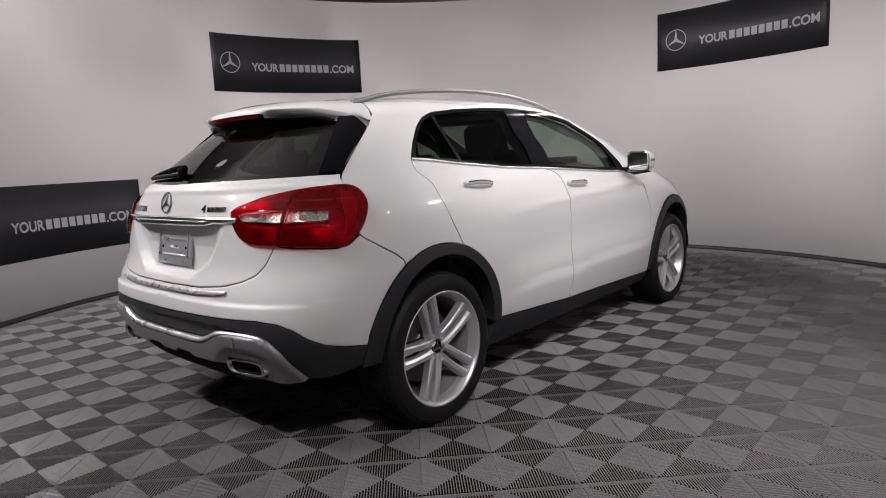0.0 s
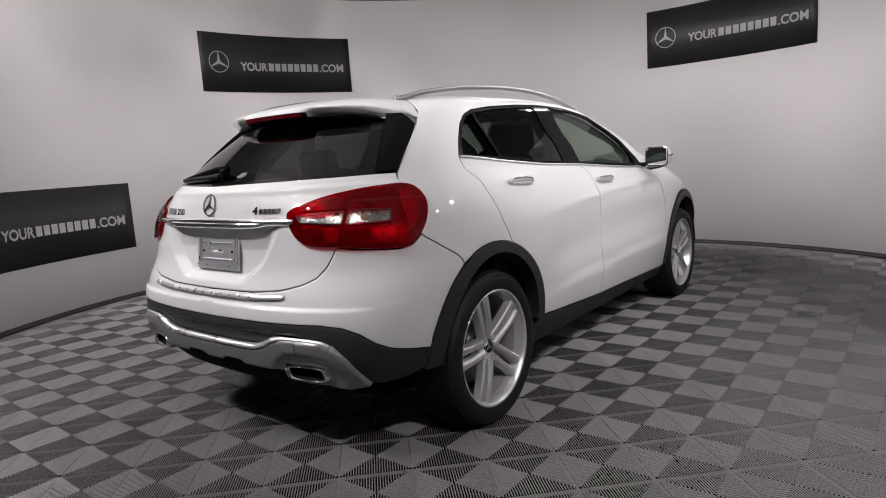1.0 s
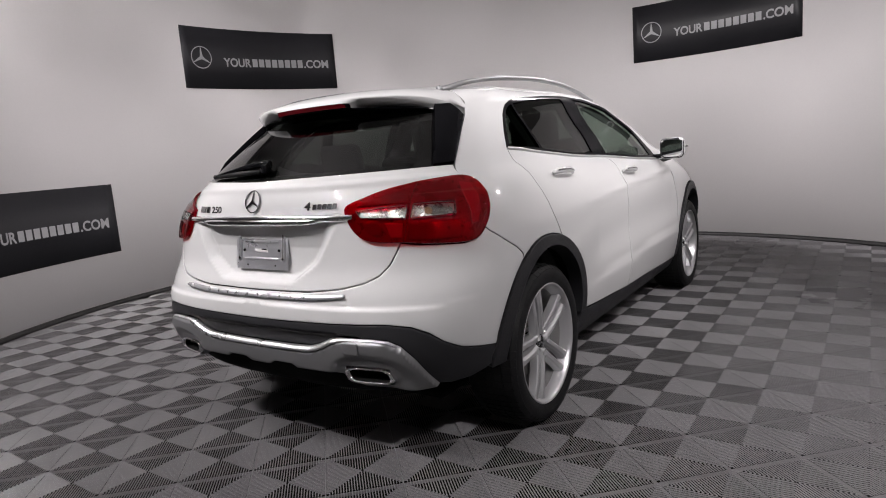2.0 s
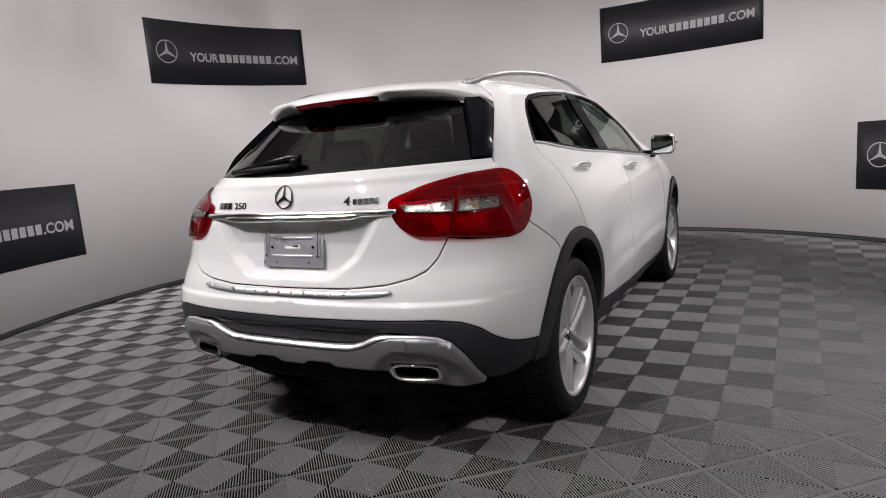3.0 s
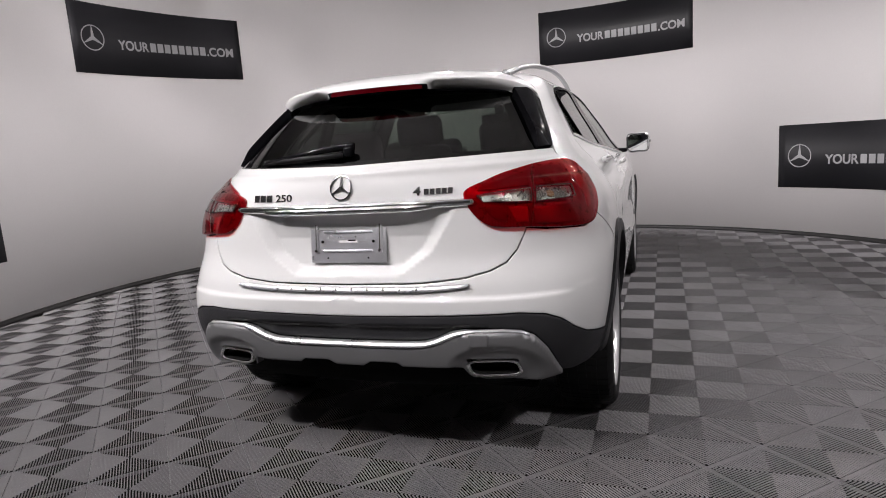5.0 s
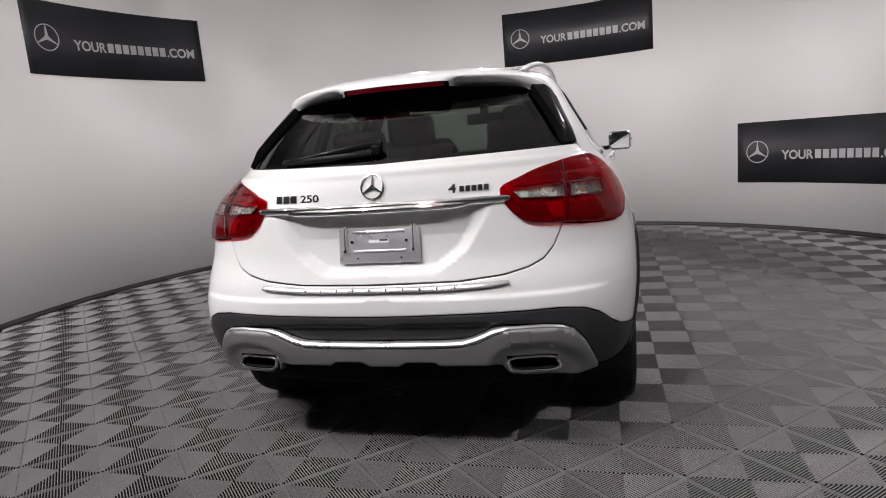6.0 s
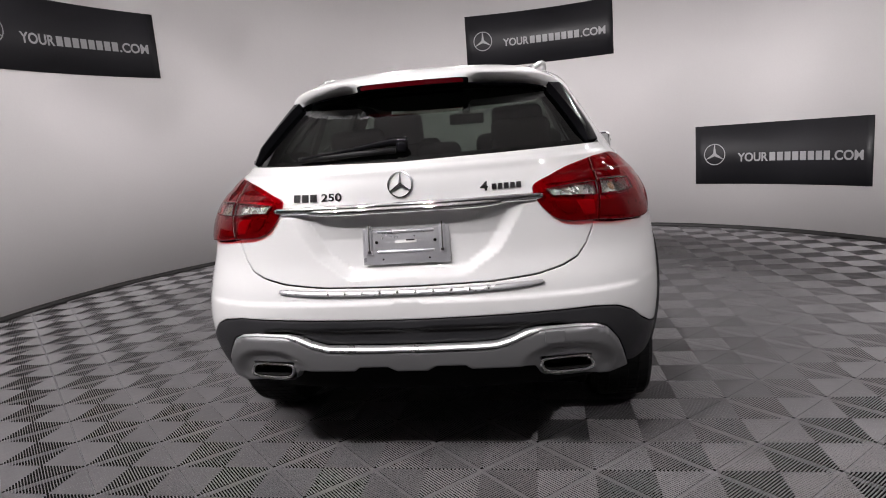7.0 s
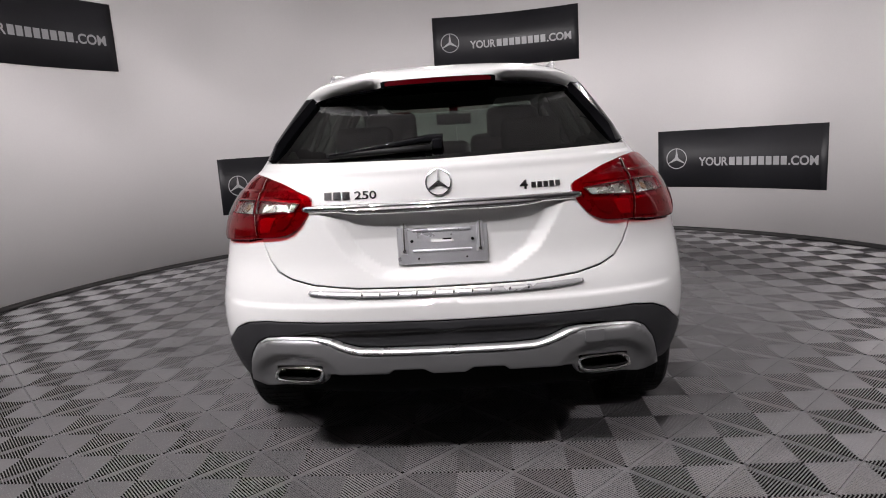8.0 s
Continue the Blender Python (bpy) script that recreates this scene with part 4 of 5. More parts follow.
# number-plate bracket in the recess
def plate_bracket():
    m = pose(0, -0.754, 0.866, -9, 0, 0)
    b = part("plate_bracket", box_bm(0.306, 0.004, 0.154, bevel=0.0018), STEEL, CAR, "bare steel plate bracket without a plate")
    b.matrix_basis = m
    y = -0.003
    for z in (0.035, -0.034):
        part("bead", box_bm(0.200, 0.007, 0.009, at=(0, y, z), bevel=0.003), STEEL, b)
    for x in (-0.129, 0.129):
        part("side_channel", box_bm(0.021, 0.008, 0.118, at=(x, y, 0.015), bevel=0.0038), STEEL, b)
        part("channel_slot", box_bm(0.006, 0.0095, 0.098, at=(x, y, 0.015), bevel=0.002), IRON, b)
        part("bolt", cyl_bm(0.0055, 0.006, (x, y - 0.003, -0.033), Matrix.Rotation(math.pi / 2, 4, "X"), 12), CHROME, b)
        part("bolt", cyl_bm(0.0055, 0.006, (x * 0.80, y, 0.0), Matrix.Rotation(math.pi / 2, 4, "X"), 12), DARK, b)
    for x in (-0.082, 0.082):
        for z in (0.058, -0.060):
            part("screw_hole", cyl_bm(0.0035, 0.003, (x, y + 0.0005, z), Matrix.Rotation(math.pi / 2, 4, "X"), 12), DARK, b)
    part("maker_mark", box_bm(0.074, 0.003, 0.011, at=(0, y + 0.0003, 0.0)), LAMPBODY, b)
    part("maker_mark", box_bm(0.030, 0.003, 0.005, at=(0.017, y - 0.0002, 0.004)), DARK, b)


plate_bracket()


def on_tailgate(me, x, z, lift):
    """Lay a flat mesh drawn in x, y on the tailgate, seen from behind."""
    for w in me.vertices:
        xx, zz = x + w.co.x, z + w.co.y
        p = on_skin(max(at_x(abs(xx), zz), 1e-4), zz, lift + w.co.z)
        w.co = Vector((xx, p.y, p.z if abs(p.z - zz) < 0.05 else zz))
    me.update()
    return me


ring = on_tailgate(ring_mark(0.043, 0.0034, 0.0056, 0.006), 0.0, 1.062, 0.001)
ring.flip_normals()
part("ring_badge", ring, BADGE, CAR, "chrome ring badge with three spokes")


def badge_bar(x0, z0, x1, z1):
    bm = bmesh.new()
    bmesh.ops.create_cube(bm, size=1.0)
    bmesh.ops.scale(bm, vec=(x1 - x0, z1 - z0, 0.004), verts=bm.verts)
    bmesh.ops.translate(bm, vec=((x1 - x0) / 2, (z1 - z0) / 2, 0.002), verts=bm.verts)
    me = bpy.data.meshes.new("badge_bar")
    bm.to_mesh(me)
    bm.free()
    return on_tailgate(me, x0, z0, 0.001)


for k in range(3):
    part("badge_bar", badge_bar(-0.396 + 0.033 * k, 1.020, -0.370 + 0.033 * k, 1.045), BADGE, CAR)
num = letters("250", 0.036, 0.0006, 0.0015)
for w in num.vertices:
    w.co.x *= 1.45
part("model_number", on_tailgate(num, -0.288, 1.021, 0.001), BADGE, CAR, "chrome model number")
four = letters("4", 0.040, 0.001, 0.0015)
for w in four.vertices:
    w.co.x *= 1.3
part("drive_badge", on_tailgate(four, 0.270, 1.024, 0.001), BADGE, CAR)
for k in range(5):
    part("badge_bar", badge_bar(0.308 + 0.0205 * k, 1.025, 0.308 + 0.0205 * k + 0.015, 1.043), BADGE, CAR)


# ---- spoiler, stop lamp, wiper ----
def spoiler():
    """Wing grown out of the roof edge: follows the body at its ends and stands out over the window."""
    n, QE, rows, lips = 72, 0.972, [], []
    for k in range(n + 1):
        s = -1 + 2 * k / n
        u = abs(s)
        q = max(u * QE, 1e-4)
        z0 = 1.500 - 0.018 * u ** 2 - 0.095 * u ** 8
        z1 = 1.440 - 0.013 * u ** 2 - 0.050 * u ** 8
        out = 0.136 * (1 - u ** 10)
        r = on_skin(q, z0, 0.002)
        m = on_skin(q, (z0 + z1) / 2, 0.002)
        t = on_skin(q, z1, 0.004)
        g = on_skin(q, z1 - 0.036 - 0.012 * min(u, 0.8), 0.002)
        step = min(1, max(0, (0.42 - u) / 0.07))
        lip = t.z - 0.009 * step - (1 - step) * (0.014 + 0.016 * min(u, 0.8))
        bottom = lip - 0.020 * step - 0.008 * (1 - step)
        sec = [r, Vector((m.x, m.y - out * 0.55, m.z + 0.018 * (1 - u ** 4))), Vector((t.x * 0.995, t.y - out * 0.90, t.z + 0.016 * (1 - u ** 4))), Vector((t.x * 0.99, t.y - out, t.z + 0.004)),
               Vector((t.x * 0.988, t.y - out - 0.003 * (1 - u) + 0.056 * (1 - step) * (1 - u ** 5), lip)), Vector((t.x * 0.985, t.y - out + 0.006 + 0.060 * (1 - step) * (1 - u ** 5), bottom)), Vector((t.x * 0.982, t.y - out * 0.80, bottom - 0.004)), g]
        rows.append([Vector((math.copysign(p.x, s), p.y, p.z)) for p in sec])
    m = len(rows[0])
    vs = [p for r in rows for p in r]
    def strip(white):
        return [(i * m + k, i * m + k + 1, (i + 1) * m + k + 1, (i + 1) * m + k) for i in range(n) for k in range(m - 1) if (k < 4 or abs(i + 0.5 - n / 2) / (n / 2) > (0.365 if k == 4 else 0.82)) == white]
    sp = part("roof_spoiler", raw("roof_spoiler", vs, strip(True), True), PAINT, CAR, "white spoiler over the rear window")
    part("spoiler_underside", raw("spoiler_underside", vs, strip(False), True), GLOSSBLACK, sp, "gloss black underside of the spoiler")
    # stop lamp let into the trailing edge
    vs, steps = [], [r for r in rows if abs(r[4].x) < 0.205]
    for r in steps:
        e, d = r[4], r[5]
        end = 0.0 if abs(e.x) < 0.19 else 0.3
        a, b = e.lerp(d, 0.08 + end), e.lerp(d, 0.90)
        vs += [a + Vector((0, -0.0025, 0)), b + Vector((0, -0.0025, 0)), b + Vector((0, 0.02, 0)), a + Vector((0, 0.02, 0))]
    c = len(steps)
    fs = [(4 * k + j, 4 * k + 4 + j, 4 * k + 4 + (j + 1) % 4, 4 * k + (j + 1) % 4) for k in range(c - 1) for j in range(4)] + [(0, 1, 2, 3), tuple(4 * (c - 1) + j for j in (3, 2, 1, 0))]
    part("stop_lamp", raw("stop_lamp", vs, fs), STOPRED, sp, "dark red high stop lamp")
    return sp


spoiler()
part("window_shade", panel_mesh("window_shade", [(0.0, 1.436), (0.30, 1.432), (0.30, 1.392), (0.0, 1.394)], off=-0.012, both=True, rim=0.003), GLOSSBLACK, CAR)


def wiper():
    def over(x, z, lift):
        p = on_skin(at_x(max(abs(x), 1e-3), z), z, lift)
        return Vector((x, p.y, p.z))
    arm = [over(0.020, 1.188, 0.020), over(-0.03, 1.188, 0.024), over(-0.10, 1.181, 0.024), over(-0.20, 1.173, 0.020), over(-0.30, 1.166, 0.016), over(-0.385, 1.160, 0.012)]
    body = part("rear_wiper", sweep("rear_wiper", curve_pts(arm, 6), lambda t: [(0.013 * (1 - 0.4 * t) * a, (0.013 * (1 - t) ** 1.2 + 0.005) * b) for a, b in oval(1.0, 1.0, 12)]), GLOSSBLACK, CAR, "black rear wiper folded at the foot of the window")
    part("wiper_cap", box_bm(0.040, 0.034, 0.042, at=over(0.0, 1.180, 0.010), bevel=0.012, seg=3), GLOSSBLACK, body)
    part("wiper_blade", sweep("wiper_blade", [over(-0.02, 1.168, 0.012), over(-0.14, 1.166, 0.012), over(-0.28, 1.163, 0.011), over(-0.395, 1.159, 0.010)], oval(0.007, 0.010, 8)), RUBBER, body)


wiper()


# ---- tail pipes ----
def tail_pipe(sx):
    def ringline(w, h, y, n=40):
        """Flat oblong, its mouth cut back towards the outside."""
        out = []
        for k in range(n):
            a = 2 * math.pi * k / n
            c, s = math.cos(a), math.sin(a)
            cx, cz = abs(c) ** 0.5 * math.copysign(1, c), abs(s) ** 0.55 * math.copysign(1, s)
            out.append((sx * (0.532 + w * cx - 0.009 * cz), y + 0.22 * w * cx - 0.002 * cz, 0.417 + h * cz))
        return out
    rows = [ringline(0.092, 0.0305, -0.69), ringline(0.092, 0.0305, -0.778), ringline(0.0895, 0.0285, -0.786), ringline(0.081, 0.0220, -0.783), ringline(0.078, 0.0205, -0.775)]
    n = len(rows[0])
    vs = [p for r in rows for p in r]
    fs = [(i * n + k, i * n + (k + 1) % n, (i + 1) * n + (k + 1) % n, (i + 1) * n + k) for i in range(len(rows) - 1) for k in range(n)]
    if sx < 0:
        fs = [f[::-1] for f in fs]
    pipe = part("tail_pipe", raw("tail_pipe", vs, fs, True), CHROME, CAR, "chrome oblong tail pipe trim")
    tube = [ringline(0.078, 0.0205, -0.775), ringline(0.074, 0.017, -0.69)]
    fs = [(k, (k + 1) % n, n + (k + 1) % n, n + k) for k in range(n)] + [tuple(range(n, 2 * n))]
    part("pipe_inside", raw("pipe_inside", tube[0] + tube[1], fs), UNDER, pipe)


tail_pipe(1)
tail_pipe(-1)
part("silencer", box_bm(0.8, 0.28, 0.12, at=(0, -0.36, 0.31), bevel=0.05, seg=4), DARK, CAR)

# brighter strip laid on the skid plate for the highlight on its chamfer
edge_path = []
for k in range(-44, 45):
    q = max(abs(k) * 0.0128, 1e-4)
    z = float(np.interp(q, [a for a, _ in SILVER_TOP], [b for _, b in SILVER_TOP]))
    p = on_skin(q, z - 0.006, 0.010)
    edge_path.append(Vector((math.copysign(p.x, k), p.y, p.z)))
part("skid_plate_highlight", sweep("skid_plate_highlight", edge_path, lambda t: [(a * k - (1 - k) * 0.004, b * k) for k in (1.0 - 0.62 * min(1, max(0, (abs(2 * t - 1) - 0.46) / 0.16)),) for a, b in ((0.009, -0.010), (0.008, -0.003), (0.001, 0.005), (-0.012, 0.010), (-0.017, 0.005), (-0.010, -0.012))]), SATIN, silver, "brighter strip standing for the highlight on the upper edge")

# ---- roof rails, mirrors, handles ----
RAIL = [(0.466, -0.075, 1.468), (0.480, 0.00, 1.486), (0.500, 0.10, 1.508), (0.522, 0.33, 1.533), (0.536, 0.70, 1.548), (0.538, 1.05, 1.538), (0.536, 1.32, 1.509), (0.533, 1.50, 1.476), (0.531, 1.60, 1.450)]
rails = both_sides("roof_rail", sweep("roof_rail", curve_pts(RAIL, 6), lambda t: oval(0.014 + 0.006 * abs(2 * t - 1) ** 10, 0.012 + 0.010 * abs(2 * t - 1) ** 10, 10)), SILVER, "matt silver roof rail")


def door_handle(y, z, left):
    q = at_y(y, z)
    c, f = on_skin(q, z, 0.0), on_skin(at_y(y + 0.10, z - 0.004), z - 0.004, 0.0)
    path = []
    for k in range(13):
        t = k / 12
        yy = y - 0.105 + 0.21 * t
        path.append(on_skin(at_y(yy, z - 0.012 * t), z - 0.012 * t, 0.012 + 0.024 * math.sin(math.pi * min(max(t, 0.0), 1.0)) ** 0.5))
    me = sweep("door_handle", path, lambda t: oval(0.008, 0.013 * (0.75 + 0.5 * math.sin(math.pi * t)), 10), up=(0, 0, 1))
    strip = sweep("handle_strip", [p + Vector((0.0075, 0, 0.004)) for p in path[1:-1]], oval(0.003, 0.004, 6))
    cup = panel_mesh("handle_cup", side([(y - 0.075, z + 0.018), (y + 0.03, z + 0.018), (y + 0.075, z + 0.004), (y + 0.06, z - 0.024), (y - 0.05, z - 0.026), (y - 0.085, z - 0.006)]), off=0.0015, step=0.012, rim=0.002,
                     shape=lambda S, p: -0.016 * np.clip(1 - ((S[:, 1] - y) / 0.085) ** 2 - ((S[:, 2] - z + 0.003) / 0.026) ** 2, 0, 1))
    owner = (fd if y > 1.0 else rd)[1 if left else 0]
    h = part("door_handle", mirrored(me) if left else me, PAINT, owner, "white door handle with a chrome strip")
    part("handle_strip", mirrored(strip) if left else strip, CHROME, h)


for left in (False, True):
    door_handle(0.372, 1.062, left)
    door_handle(1.290, 1.012, left)


def rounded_plate(w, h, d, r, at, turn):
    """Upright plate facing along y with rounded corners."""
    bm = bmesh.new()
    ring = [((w / 2 - r) * cx + r * math.cos(a), (h / 2 - r) * cz + r * math.sin(a)) for cx, cz, a0 in ((1, 1, 0), (-1, 1, 90), (-1, -1, 180), (1, -1, 270)) for a in (radians(a0 + 15 * k) for k in range(7))]
    f = bm.faces.new([bm.verts.new((x, -d / 2, z)) for x, z in ring])
    g = bmesh.ops.extrude_face_region(bm, geom=[f])
    bmesh.ops.translate(bm, vec=(0, d, 0), verts=[v for v in g["geom"] if isinstance(v, bmesh.types.BMVert)])
    bmesh.ops.recalc_face_normals(bm, faces=list(bm.faces))
    bmesh.ops.transform(bm, matrix=Matrix.Translation(at) @ turn, verts=bm.verts)
    return bm


def door_mirror(left):
    s = -1 if left else 1
    bm = bmesh.new()
    bmesh.ops.create_cube(bm, size=1.0)
    bmesh.ops.subdivide_edges(bm, edges=list(bm.edges), cuts=6, use_grid_fill=True)
    for v in bm.verts:                                # rounded shell, tapering to the front and to the outside
        x, y, z = v.co * 2
        r = (abs(x) ** 5 + abs(y) ** 5 + abs(z) ** 5) ** 0.2
        k = 1 / r
        x, y, z = x * k, y * k, z * k
        t = (y + 1) / 2
        v.co = Vector((0.086 * x * (1 - 0.35 * t), 0.075 * y, 0.075 * z * (1 - 0.40 * t) + 0.006 * x - 0.008 * t))
    bmesh.ops.delete(bm, geom=[f for f in bm.faces if f.calc_center_median().y < -0.066], context="FACES")
    bmesh.ops.transform(bm, matrix=Matrix.Translation((s * 0.955, 2.02, 1.112)) @ Matrix.Rotation(s * -0.12, 4, "Z") @ Matrix.Diagonal((s, 1, 1, 1)), verts=bm.verts)
    if left:
        bmesh.ops.reverse_faces(bm, faces=list(bm.faces))
    for f in bm.faces:
        f.smooth = True
    m = part("door_mirror", bm, PAINT, CAR, "white door mirror")
    turn = Matrix.Rotation(s * -0.12, 4, "Z")
    part("mirror_surround", rounded_plate(0.158, 0.134, 0.008, 0.034, (s * 0.949, 1.966, 1.111), turn), CLAD, m)
    part("mirror_glass", rounded_plate(0.136, 0.112, 0.004, 0.028, (s * 0.948, 1.9600, 1.111), turn), MIRROR, m)
    part("mirror_foot", sweep("mirror_foot", [(s * 0.80, 2.03, 1.062), (s * 0.86, 2.03, 1.062), (s * 0.93, 2.02, 1.075)], oval(0.035, 0.016, 10)), GLOSSBLACK, m)
    part("mirror_lamp", box_bm(0.012, 0.05, 0.016, at=(s * 1.034, 2.00, 1.118), bevel=0.005, turn=turn), CLEAR, m)


door_mirror(False)
door_mirror(True)


# ---- wheels ----
def spoke_mesh(r0, r1, sgn, thick, face):
    """One bowed spoke of a pair in the wheel plane, flaring into the rim, with a crease along its inner side; its face towards +x."""
    vs, fs = [], []
    n = 12
    for k in range(n + 1):
        t = k / n
        r = r0 + (r1 - r0) * t
        hw = 0.0125 + 0.0035 * t + 0.0075 * t ** 4 + 0.006 * (1 - t) ** 4
        c = 0.0225 + 0.0035 * t + 0.0040 * math.sin(math.pi * t) + 0.0060 * t ** 3
        dome = face + 0.018 * t ** 1.2 + 0.005 * math.sin(math.pi * t)
        row = ((-hw - 0.003, dome - thick), (-hw, dome - 0.010), (-hw * 0.72, dome - 0.0065), (-hw * 0.35, dome - 0.0005), (hw * 0.62, dome), (hw, dome - 0.005), (hw + 0.004, dome - thick))
        for w, x in row if sgn > 0 else row[::-1]:
            vs.append((x, sgn * (c + w), r))
    m = 7
    for k in range(n):
        fs += [(k * m + j, k * m + j + 1, (k + 1) * m + j + 1, (k + 1) * m + j) for j in range(m - 1)]
    return vs, fs


def wheel(sx, y, turn):
    """Hub at x = 0, face outwards at +x; mirrored for the left side."""
    hub = part("wheel", lathe("wheel", [(-0.060, 0.060), (0.058, 0.060), (0.064, 0.054), (0.066, 0.036), (0.060, 0.034)], 40), ALLOY, CAR, "five-twin-spoke silver alloy wheel with a black tyre")
    tread = []
    prof = [(-0.105, 0.244), (-0.113, 0.262), (-0.117, 0.290), (-0.113, 0.320), (-0.102, 0.336), (-0.080, 0.3435), (0.0, 0.345), (0.080, 0.3435), (0.104, 0.336), (0.116, 0.322), (0.121, 0.298), (0.118, 0.276), (0.110, 0.255)]
    part("tyre", lathe("tyre", prof, 72), RUBBER, hub, "black road tyre")
    # tread blocks with grooves between
    vs, fs = [], []
    for k in range(64):
        for a, b in ((-0.114, -0.101), (-0.098, -0.062), (-0.056, -0.020), (-0.014, 0.014), (0.020, 0.056), (0.062, 0.098), (0.101, 0.116)):
            a0, a1 = 2 * math.pi * (k + 0.06) / 64, 2 * math.pi * (k + 0.90) / 64
            i = len(vs)
            for r0, r1 in ((0.3385, 0.3475),):
                for ang, rr in ((a0, r0), (a0, r1), (a1, r1), (a1, r0)):
                    drop = lambda x: rr - 0.20 * max(0, abs(x) - 0.07) - 0.75 * max(0, abs(x) - 0.098)
                    vs += [(a, drop(a) * math.cos(ang), drop(a) * math.sin(ang)), (b, drop(b) * math.cos(ang), drop(b) * math.sin(ang))]
            fs += [(i + 2, i + 3, i + 5, i + 4), (i, i + 1, i + 3, i + 2), (i + 4, i + 5, i + 7, i + 6), (i, i + 2, i + 4, i + 6), (i + 1, i + 7, i + 5, i + 3)]
    part("tread", raw("tread", vs, fs), RUBBER, hub)
    part("rim_barrel", lathe("rim_barrel", [(-0.10, 0.225), (-0.09, 0.205), (0.03, 0.2265), (0.0785, 0.2405)], 72), SHADEDALLOY, hub, "inside of the rim, darkened for shade")
    part("rim", lathe("rim", [(0.060, 0.2348), (0.078, 0.240), (0.098, 0.246), (0.110, 0.253), (0.115, 0.260), (0.112, 0.264), (0.100, 0.262)], 72), ALLOY, hub, "silver alloy rim")
    for k in range(5):
        for sgn in (-1, 1):
            vs, fs = spoke_mesh(0.036, 0.252, sgn, 0.036, 0.078)
            a = radians(turn + 72 * k)
            pts = []
            for x, u, r in vs:
                pts.append((x, r * math.cos(a) + u * math.sin(a), r * math.sin(a) - u * math.cos(a)))
            part("spoke", raw("spoke", pts, fs), ALLOY, hub)
        a = radians(turn + 36 + 72 * k)
        at = Vector((0.0, 0.052 * math.cos(a), 0.052 * math.sin(a)))
        part("bolt_seat", lathe("bolt_seat", [(0.050, 0.0165), (0.082, 0.0165), (0.084, 0.0150), (0.082, 0.0125), (0.062, 0.0120), (0.061, 0.0005)], 20, "X", at), ALLOY, hub)
        part("wheel_bolt", cyl_bm(0.0085, 0.014, Vector((0.068, 0, 0)) + at, Matrix.Rotation(math.pi / 2, 4, "Y"), 6), IRON, hub)
    part("centre_cap", lathe("centre_cap", [(0.062, 0.036), (0.068, 0.033), (0.070, 0.020), (0.069, 0.0005)], 32), GLOSSBLACK, hub)
    mark = ring_mark(0.031, 0.004, 0.007, 0.001)
    for w in mark.vertices:
        w.co = Vector((0.0705 + w.co.z, w.co.x, w.co.y))
    part("cap_mark", mark, CHROME, hub)
    part("brake_disc", lathe("brake_disc", [(-0.012, 0.08), (-0.012, 0.172), (-0.034, 0.172), (-0.034, 0.08), (-0.012, 0.08), (0.01, 0.075), (0.01, 0.0)], 48), IRON, hub)
    part("brake_caliper", box_bm(0.07, 0.07, 0.15, at=(-0.02, -0.125 * 1.0, 0.06), bevel=0.02, turn=Matrix.Rotation(-0.45, 4, "X")), IRON, hub)
    hub.matrix_basis = pose(sx * 0.778, y, 0.3455) @ (Matrix.Identity(4) if sx > 0 else Matrix.Rotation(math.pi, 4, "Z"))
    return hub


wheel(1, 0.0, 106)
wheel(-1, 0.0, 90)
wheel(1, 2.699, 95)
wheel(-1, 2.699, 80)


# ---- cabin ----
def seat_shape(w, d, h, at, turn=0.0, bevel=0.05):
    return box_bm(w, d, h, at=at, bevel=bevel, turn=Matrix.Rotation(turn, 4, "X"), seg=4)


def front_seat(x):
    s = part("front_seat", seat_shape(0.50, 0.50, 0.16, (x, 1.45, 0.56)), SEAT, CAR, "black leather front seat")
    part("seat_back", seat_shape(0.52, 0.14, 0.68, (x, 1.16, 0.89), 0.22), SEAT, s)
    part("headrest", seat_shape(0.31, 0.09, 0.21, (x, 1.065, 1.28), 0.15, 0.05), SEAT, s)
    for dx in (-0.06, 0.06):
        part("headrest_post", cyl_bm(0.007, 0.12, (x + dx, 1.08, 1.13), None, 10), CHROME, s)


front_seat(-0.37)
front_seat(0.37)
bench = part("rear_seat", seat_shape(1.26, 0.48, 0.16, (0, 0.62, 0.58)), SEAT, CAR, "black leather rear bench")
part("seat_back", seat_shape(1.26, 0.15, 0.56, (0, 0.30, 0.83), 0.30), SEAT, bench)
for x in (-0.40, 0.40, 0.0):
    part("headrest", seat_shape(0.28 if x else 0.22, 0.08, 0.18 if x else 0.11, (x, 0.205, 1.195 if x else 1.14), 0.2, 0.04), SEAT, bench)
part("parcel_shelf", box_bm(1.10, 0.50, 0.03, at=(0, -0.18, 1.055), bevel=0.01), FABRIC, CAR)
part("dashboard", box_bm(1.36, 0.42, 0.22, at=(0, 2.12, 0.93), bevel=0.08, seg=4), FABRIC, CAR)
wheel_path = [(-0.37 + 0.185 * math.cos(a), 1.80 + 0.07 * math.sin(a), 0.96 + 0.175 * math.sin(a)) for a in np.linspace(0, 2 * math.pi, 33)[:-1]]
part("steering_wheel", sweep("steering_wheel", wheel_path, oval(0.016, 0.016, 8), up=(0, -0.9, 0.4), closed=True), SEAT, CAR)
part("interior_mirror", box_bm(0.25, 0.03, 0.075, at=(0.0, 1.70, 1.345), bevel=0.014, seg=3), FABRIC, CAR)
part("mirror_stalk", box_bm(0.06, 0.06, 0.10, at=(0.0, 1.74, 1.405), bevel=0.015), FABRIC, CAR)
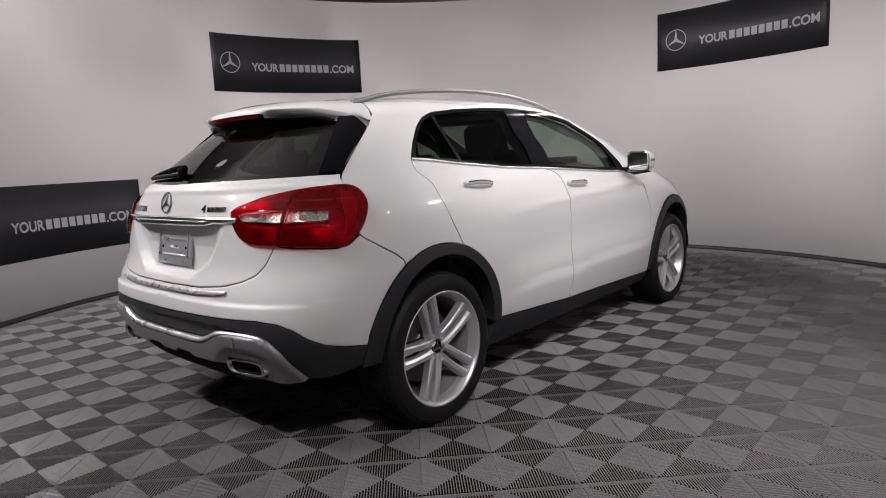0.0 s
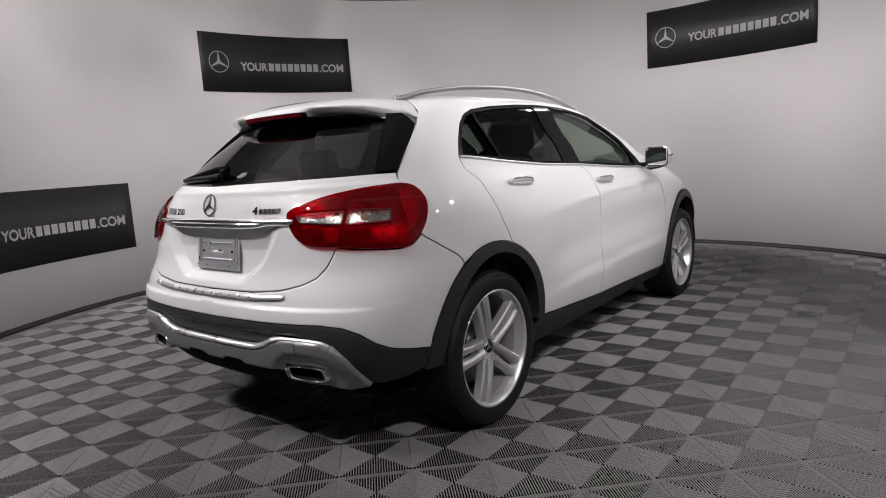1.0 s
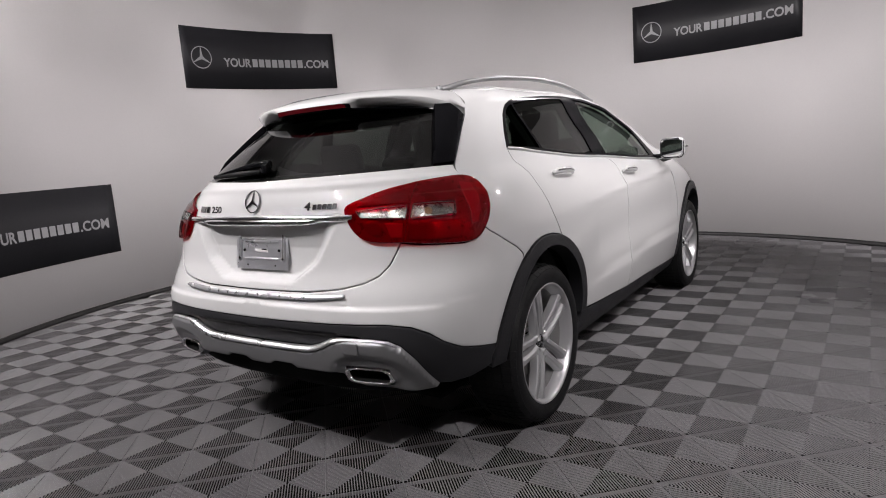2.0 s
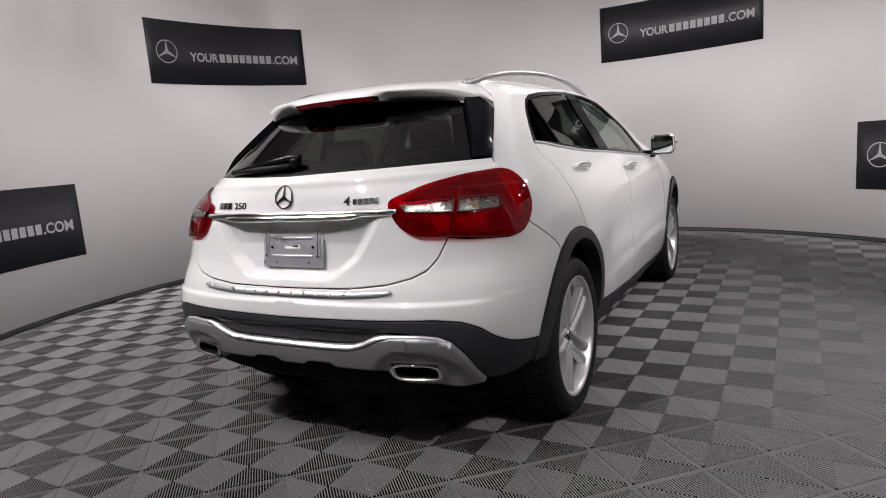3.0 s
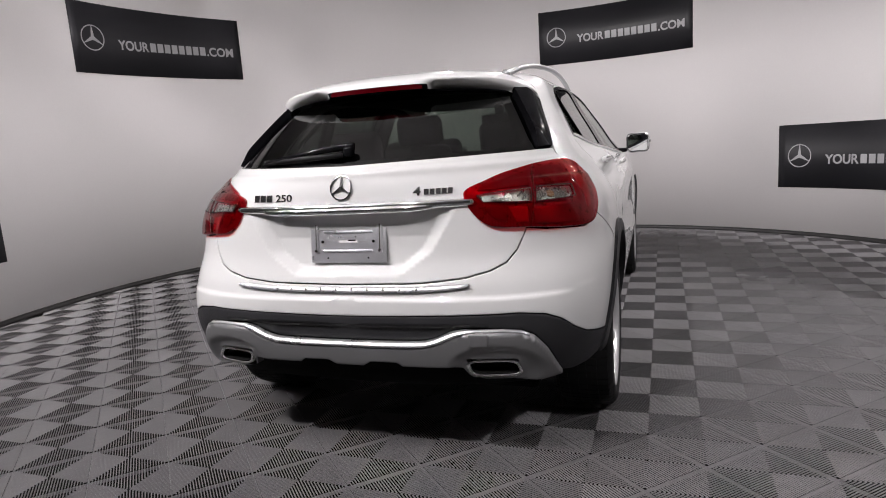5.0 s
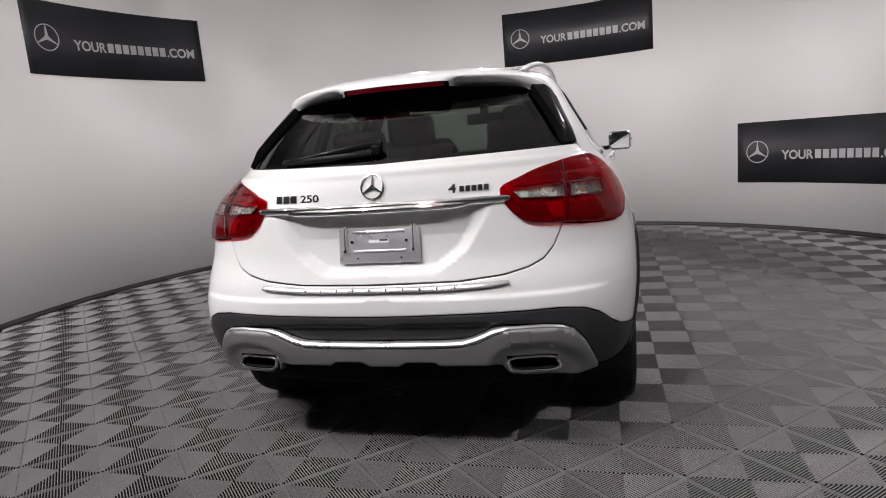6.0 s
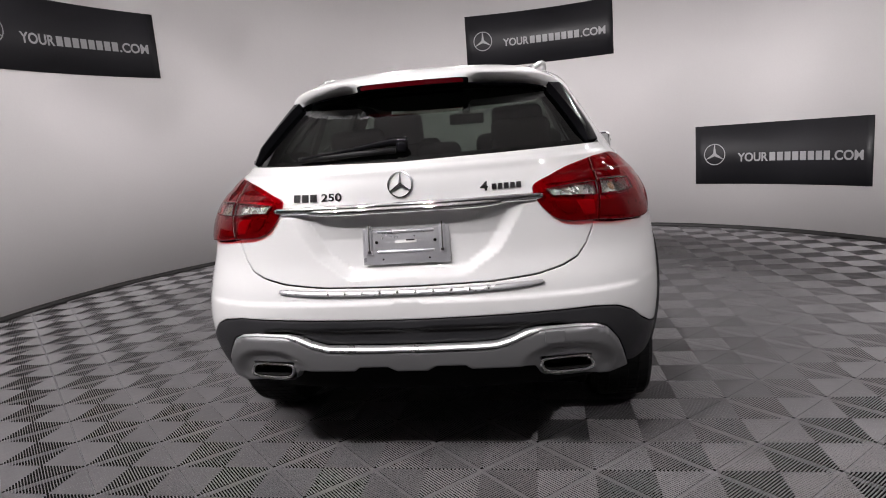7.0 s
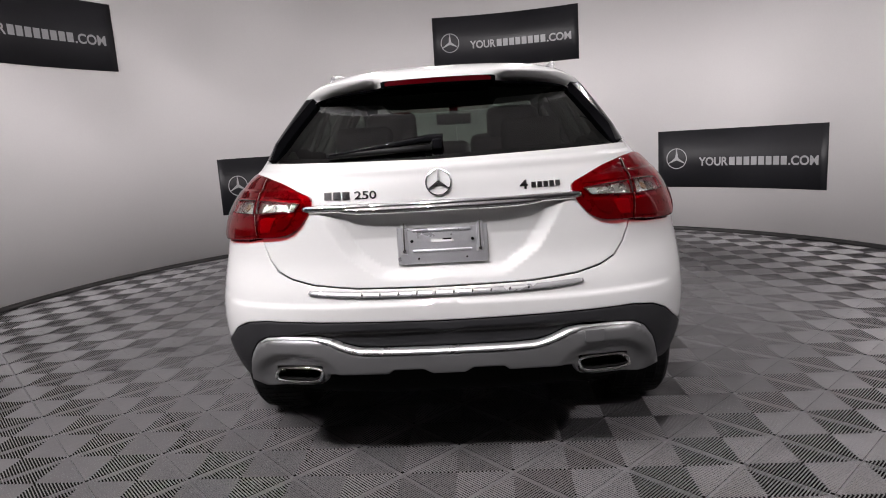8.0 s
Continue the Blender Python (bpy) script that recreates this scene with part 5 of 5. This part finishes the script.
part("headliner", panel_mesh("headliner", [(0.0, ROOF_V - 0.35), (0.9, ROOF_V - 0.35), (1.6, ROOF_V - 0.2), (2.6, ROOF_V - 0.2), (3.8, ROOF_V - 0.2), (4.1, ROOF_V - 0.3), (5.0, ROOF_V - 0.3), (5.0, 17.8), (0.0, 17.8)], both=True, level_given=True, off=-0.035, step=0.06, rim=0.002), LIGHTLINING, CAR)
part("cabin_floor", box_bm(1.40, 2.6, 0.04, at=(0, 1.1, 0.42), bevel=0.01), FABRIC, CAR)
for sx in (1, -1):
    part("door_lining", box_bm(0.06, 1.85, 0.55, at=(sx * 0.755, 1.12, 0.80), bevel=0.02), FABRIC, CAR)
    part("boot_lining", box_bm(0.10, 0.60, 0.55, at=(sx * 0.63, -0.15, 0.80), bevel=0.03), FABRIC, CAR)
    pillar = [on_skin(at_y(yy, zz), zz, -0.045) for yy, zz in ((1.02, 1.10), (1.03, 1.25), (1.04, 1.44))]
    part("inner_pillar", sweep("inner_pillar", [Vector((sx * p.x, p.y, p.z)) for p in pillar], oval(0.02, 0.07, 8), up=(0, 1, 0)), FABRIC, CAR)


# ---- floor tiles: ribs square to the edges, in four triangles ----
S = 0.204
GX, GY = 1.429, 0.697                    # one tile's centre
H = S / math.sqrt(2)                     # half a tile's side
RIBS, EDGE, DEEP = 28, 0.0019, 0.0165


def tile_data():
    vs, fs = [], []
    pitch = 2 * H / RIBS
    half, low = pitch * 0.165, -0.0040

    def put(a, b, z, ax):
        u, w = ax[0] * a - ax[1] * b, ax[1] * a + ax[0] * b
        vs.append(((u - w) / math.sqrt(2), (u + w) / math.sqrt(2), z))

    for ax in ((1, 0), (0, 1), (-1, 0), (0, -1)):
        for k in range(RIBS):
            b = -H + pitch * (k + 0.5)
            a0, a1 = abs(b) + 0.0005, H - EDGE
            if a1 - a0 < 0.003:
                continue
            i = len(vs)
            for e, z in ((-half, low), (-half, -0.95 * half), (-0.70 * half, -0.28 * half), (0.0, 0.0), (0.70 * half, -0.28 * half), (half, -0.95 * half), (half, low)):
                put(a0, b + e, z, ax)
                put(a1, b + e, z, ax)
            fs += [(i + 2 * n, i + 2 * n + 1, i + 2 * n + 3, i + 2 * n + 2) for n in range(6)]
            fs.append((i, i + 2, i + 4, i + 6, i + 8, i + 10, i + 12)[::-1])
        # edge strip, square to the ribs
        i = len(vs)
        for a, z in ((H - EDGE, -DEEP), (H - EDGE, -0.0050), (H - EDGE + 0.0003, -0.0044), (H - 0.0009, -0.0044), (H - 0.0006, -0.0050), (H - 0.0006, -DEEP)):
            put(a, -a, z, ax)
            put(a, a, z, ax)
        fs += [(i + 2 * k, i + 2 * k + 2, i + 2 * k + 3, i + 2 * k + 1)[::-1] for k in range(5)]
    return np.array(vs), fs


tile_v, tile_f = tile_data()
tile_me = raw("floor_tile", tile_v, tile_f)
tile_me.materials.append(TILE)
spots = []
for i in range(-40, 30):
    for j in range(-30, 30):
        if (i + j) % 2 == 0:
            x, y = GX + S * i, GY + S * j
            if math.hypot(x - CX, y - CY) < RADIUS + 0.08 or (-3.3 < x < 3.4 and -4.4 < y < -1.6 and not (math.hypot(x - CX, y - CY) < RADIUS + 0.5 and x < -3.0)):
                spots.append((x, y))
spots.sort(key=lambda p: math.hypot(p[0] - 0.7, p[1] + 1.0) + (1.0 if abs(p[0]) < 0.7 and -0.4 < p[1] < 3 else 0.0))
for x, y in spots[:300]:
    t = new("floor_tile", tile_me)
    t.parent = FLOOR
    t.location = (x, y, 0.0)
rest = spots[300:]
allv = np.concatenate([tile_v + (x, y, 0.0) for x, y in rest])
allf = [tuple(k + n * len(tile_v) for k in f) for n in range(len(rest)) for f in tile_f]
far = part("floor_tiles", raw("floor_tiles", allv, allf), TILE, FLOOR, "grey ribbed tiles farther off")
far["kind"] = "stuff"
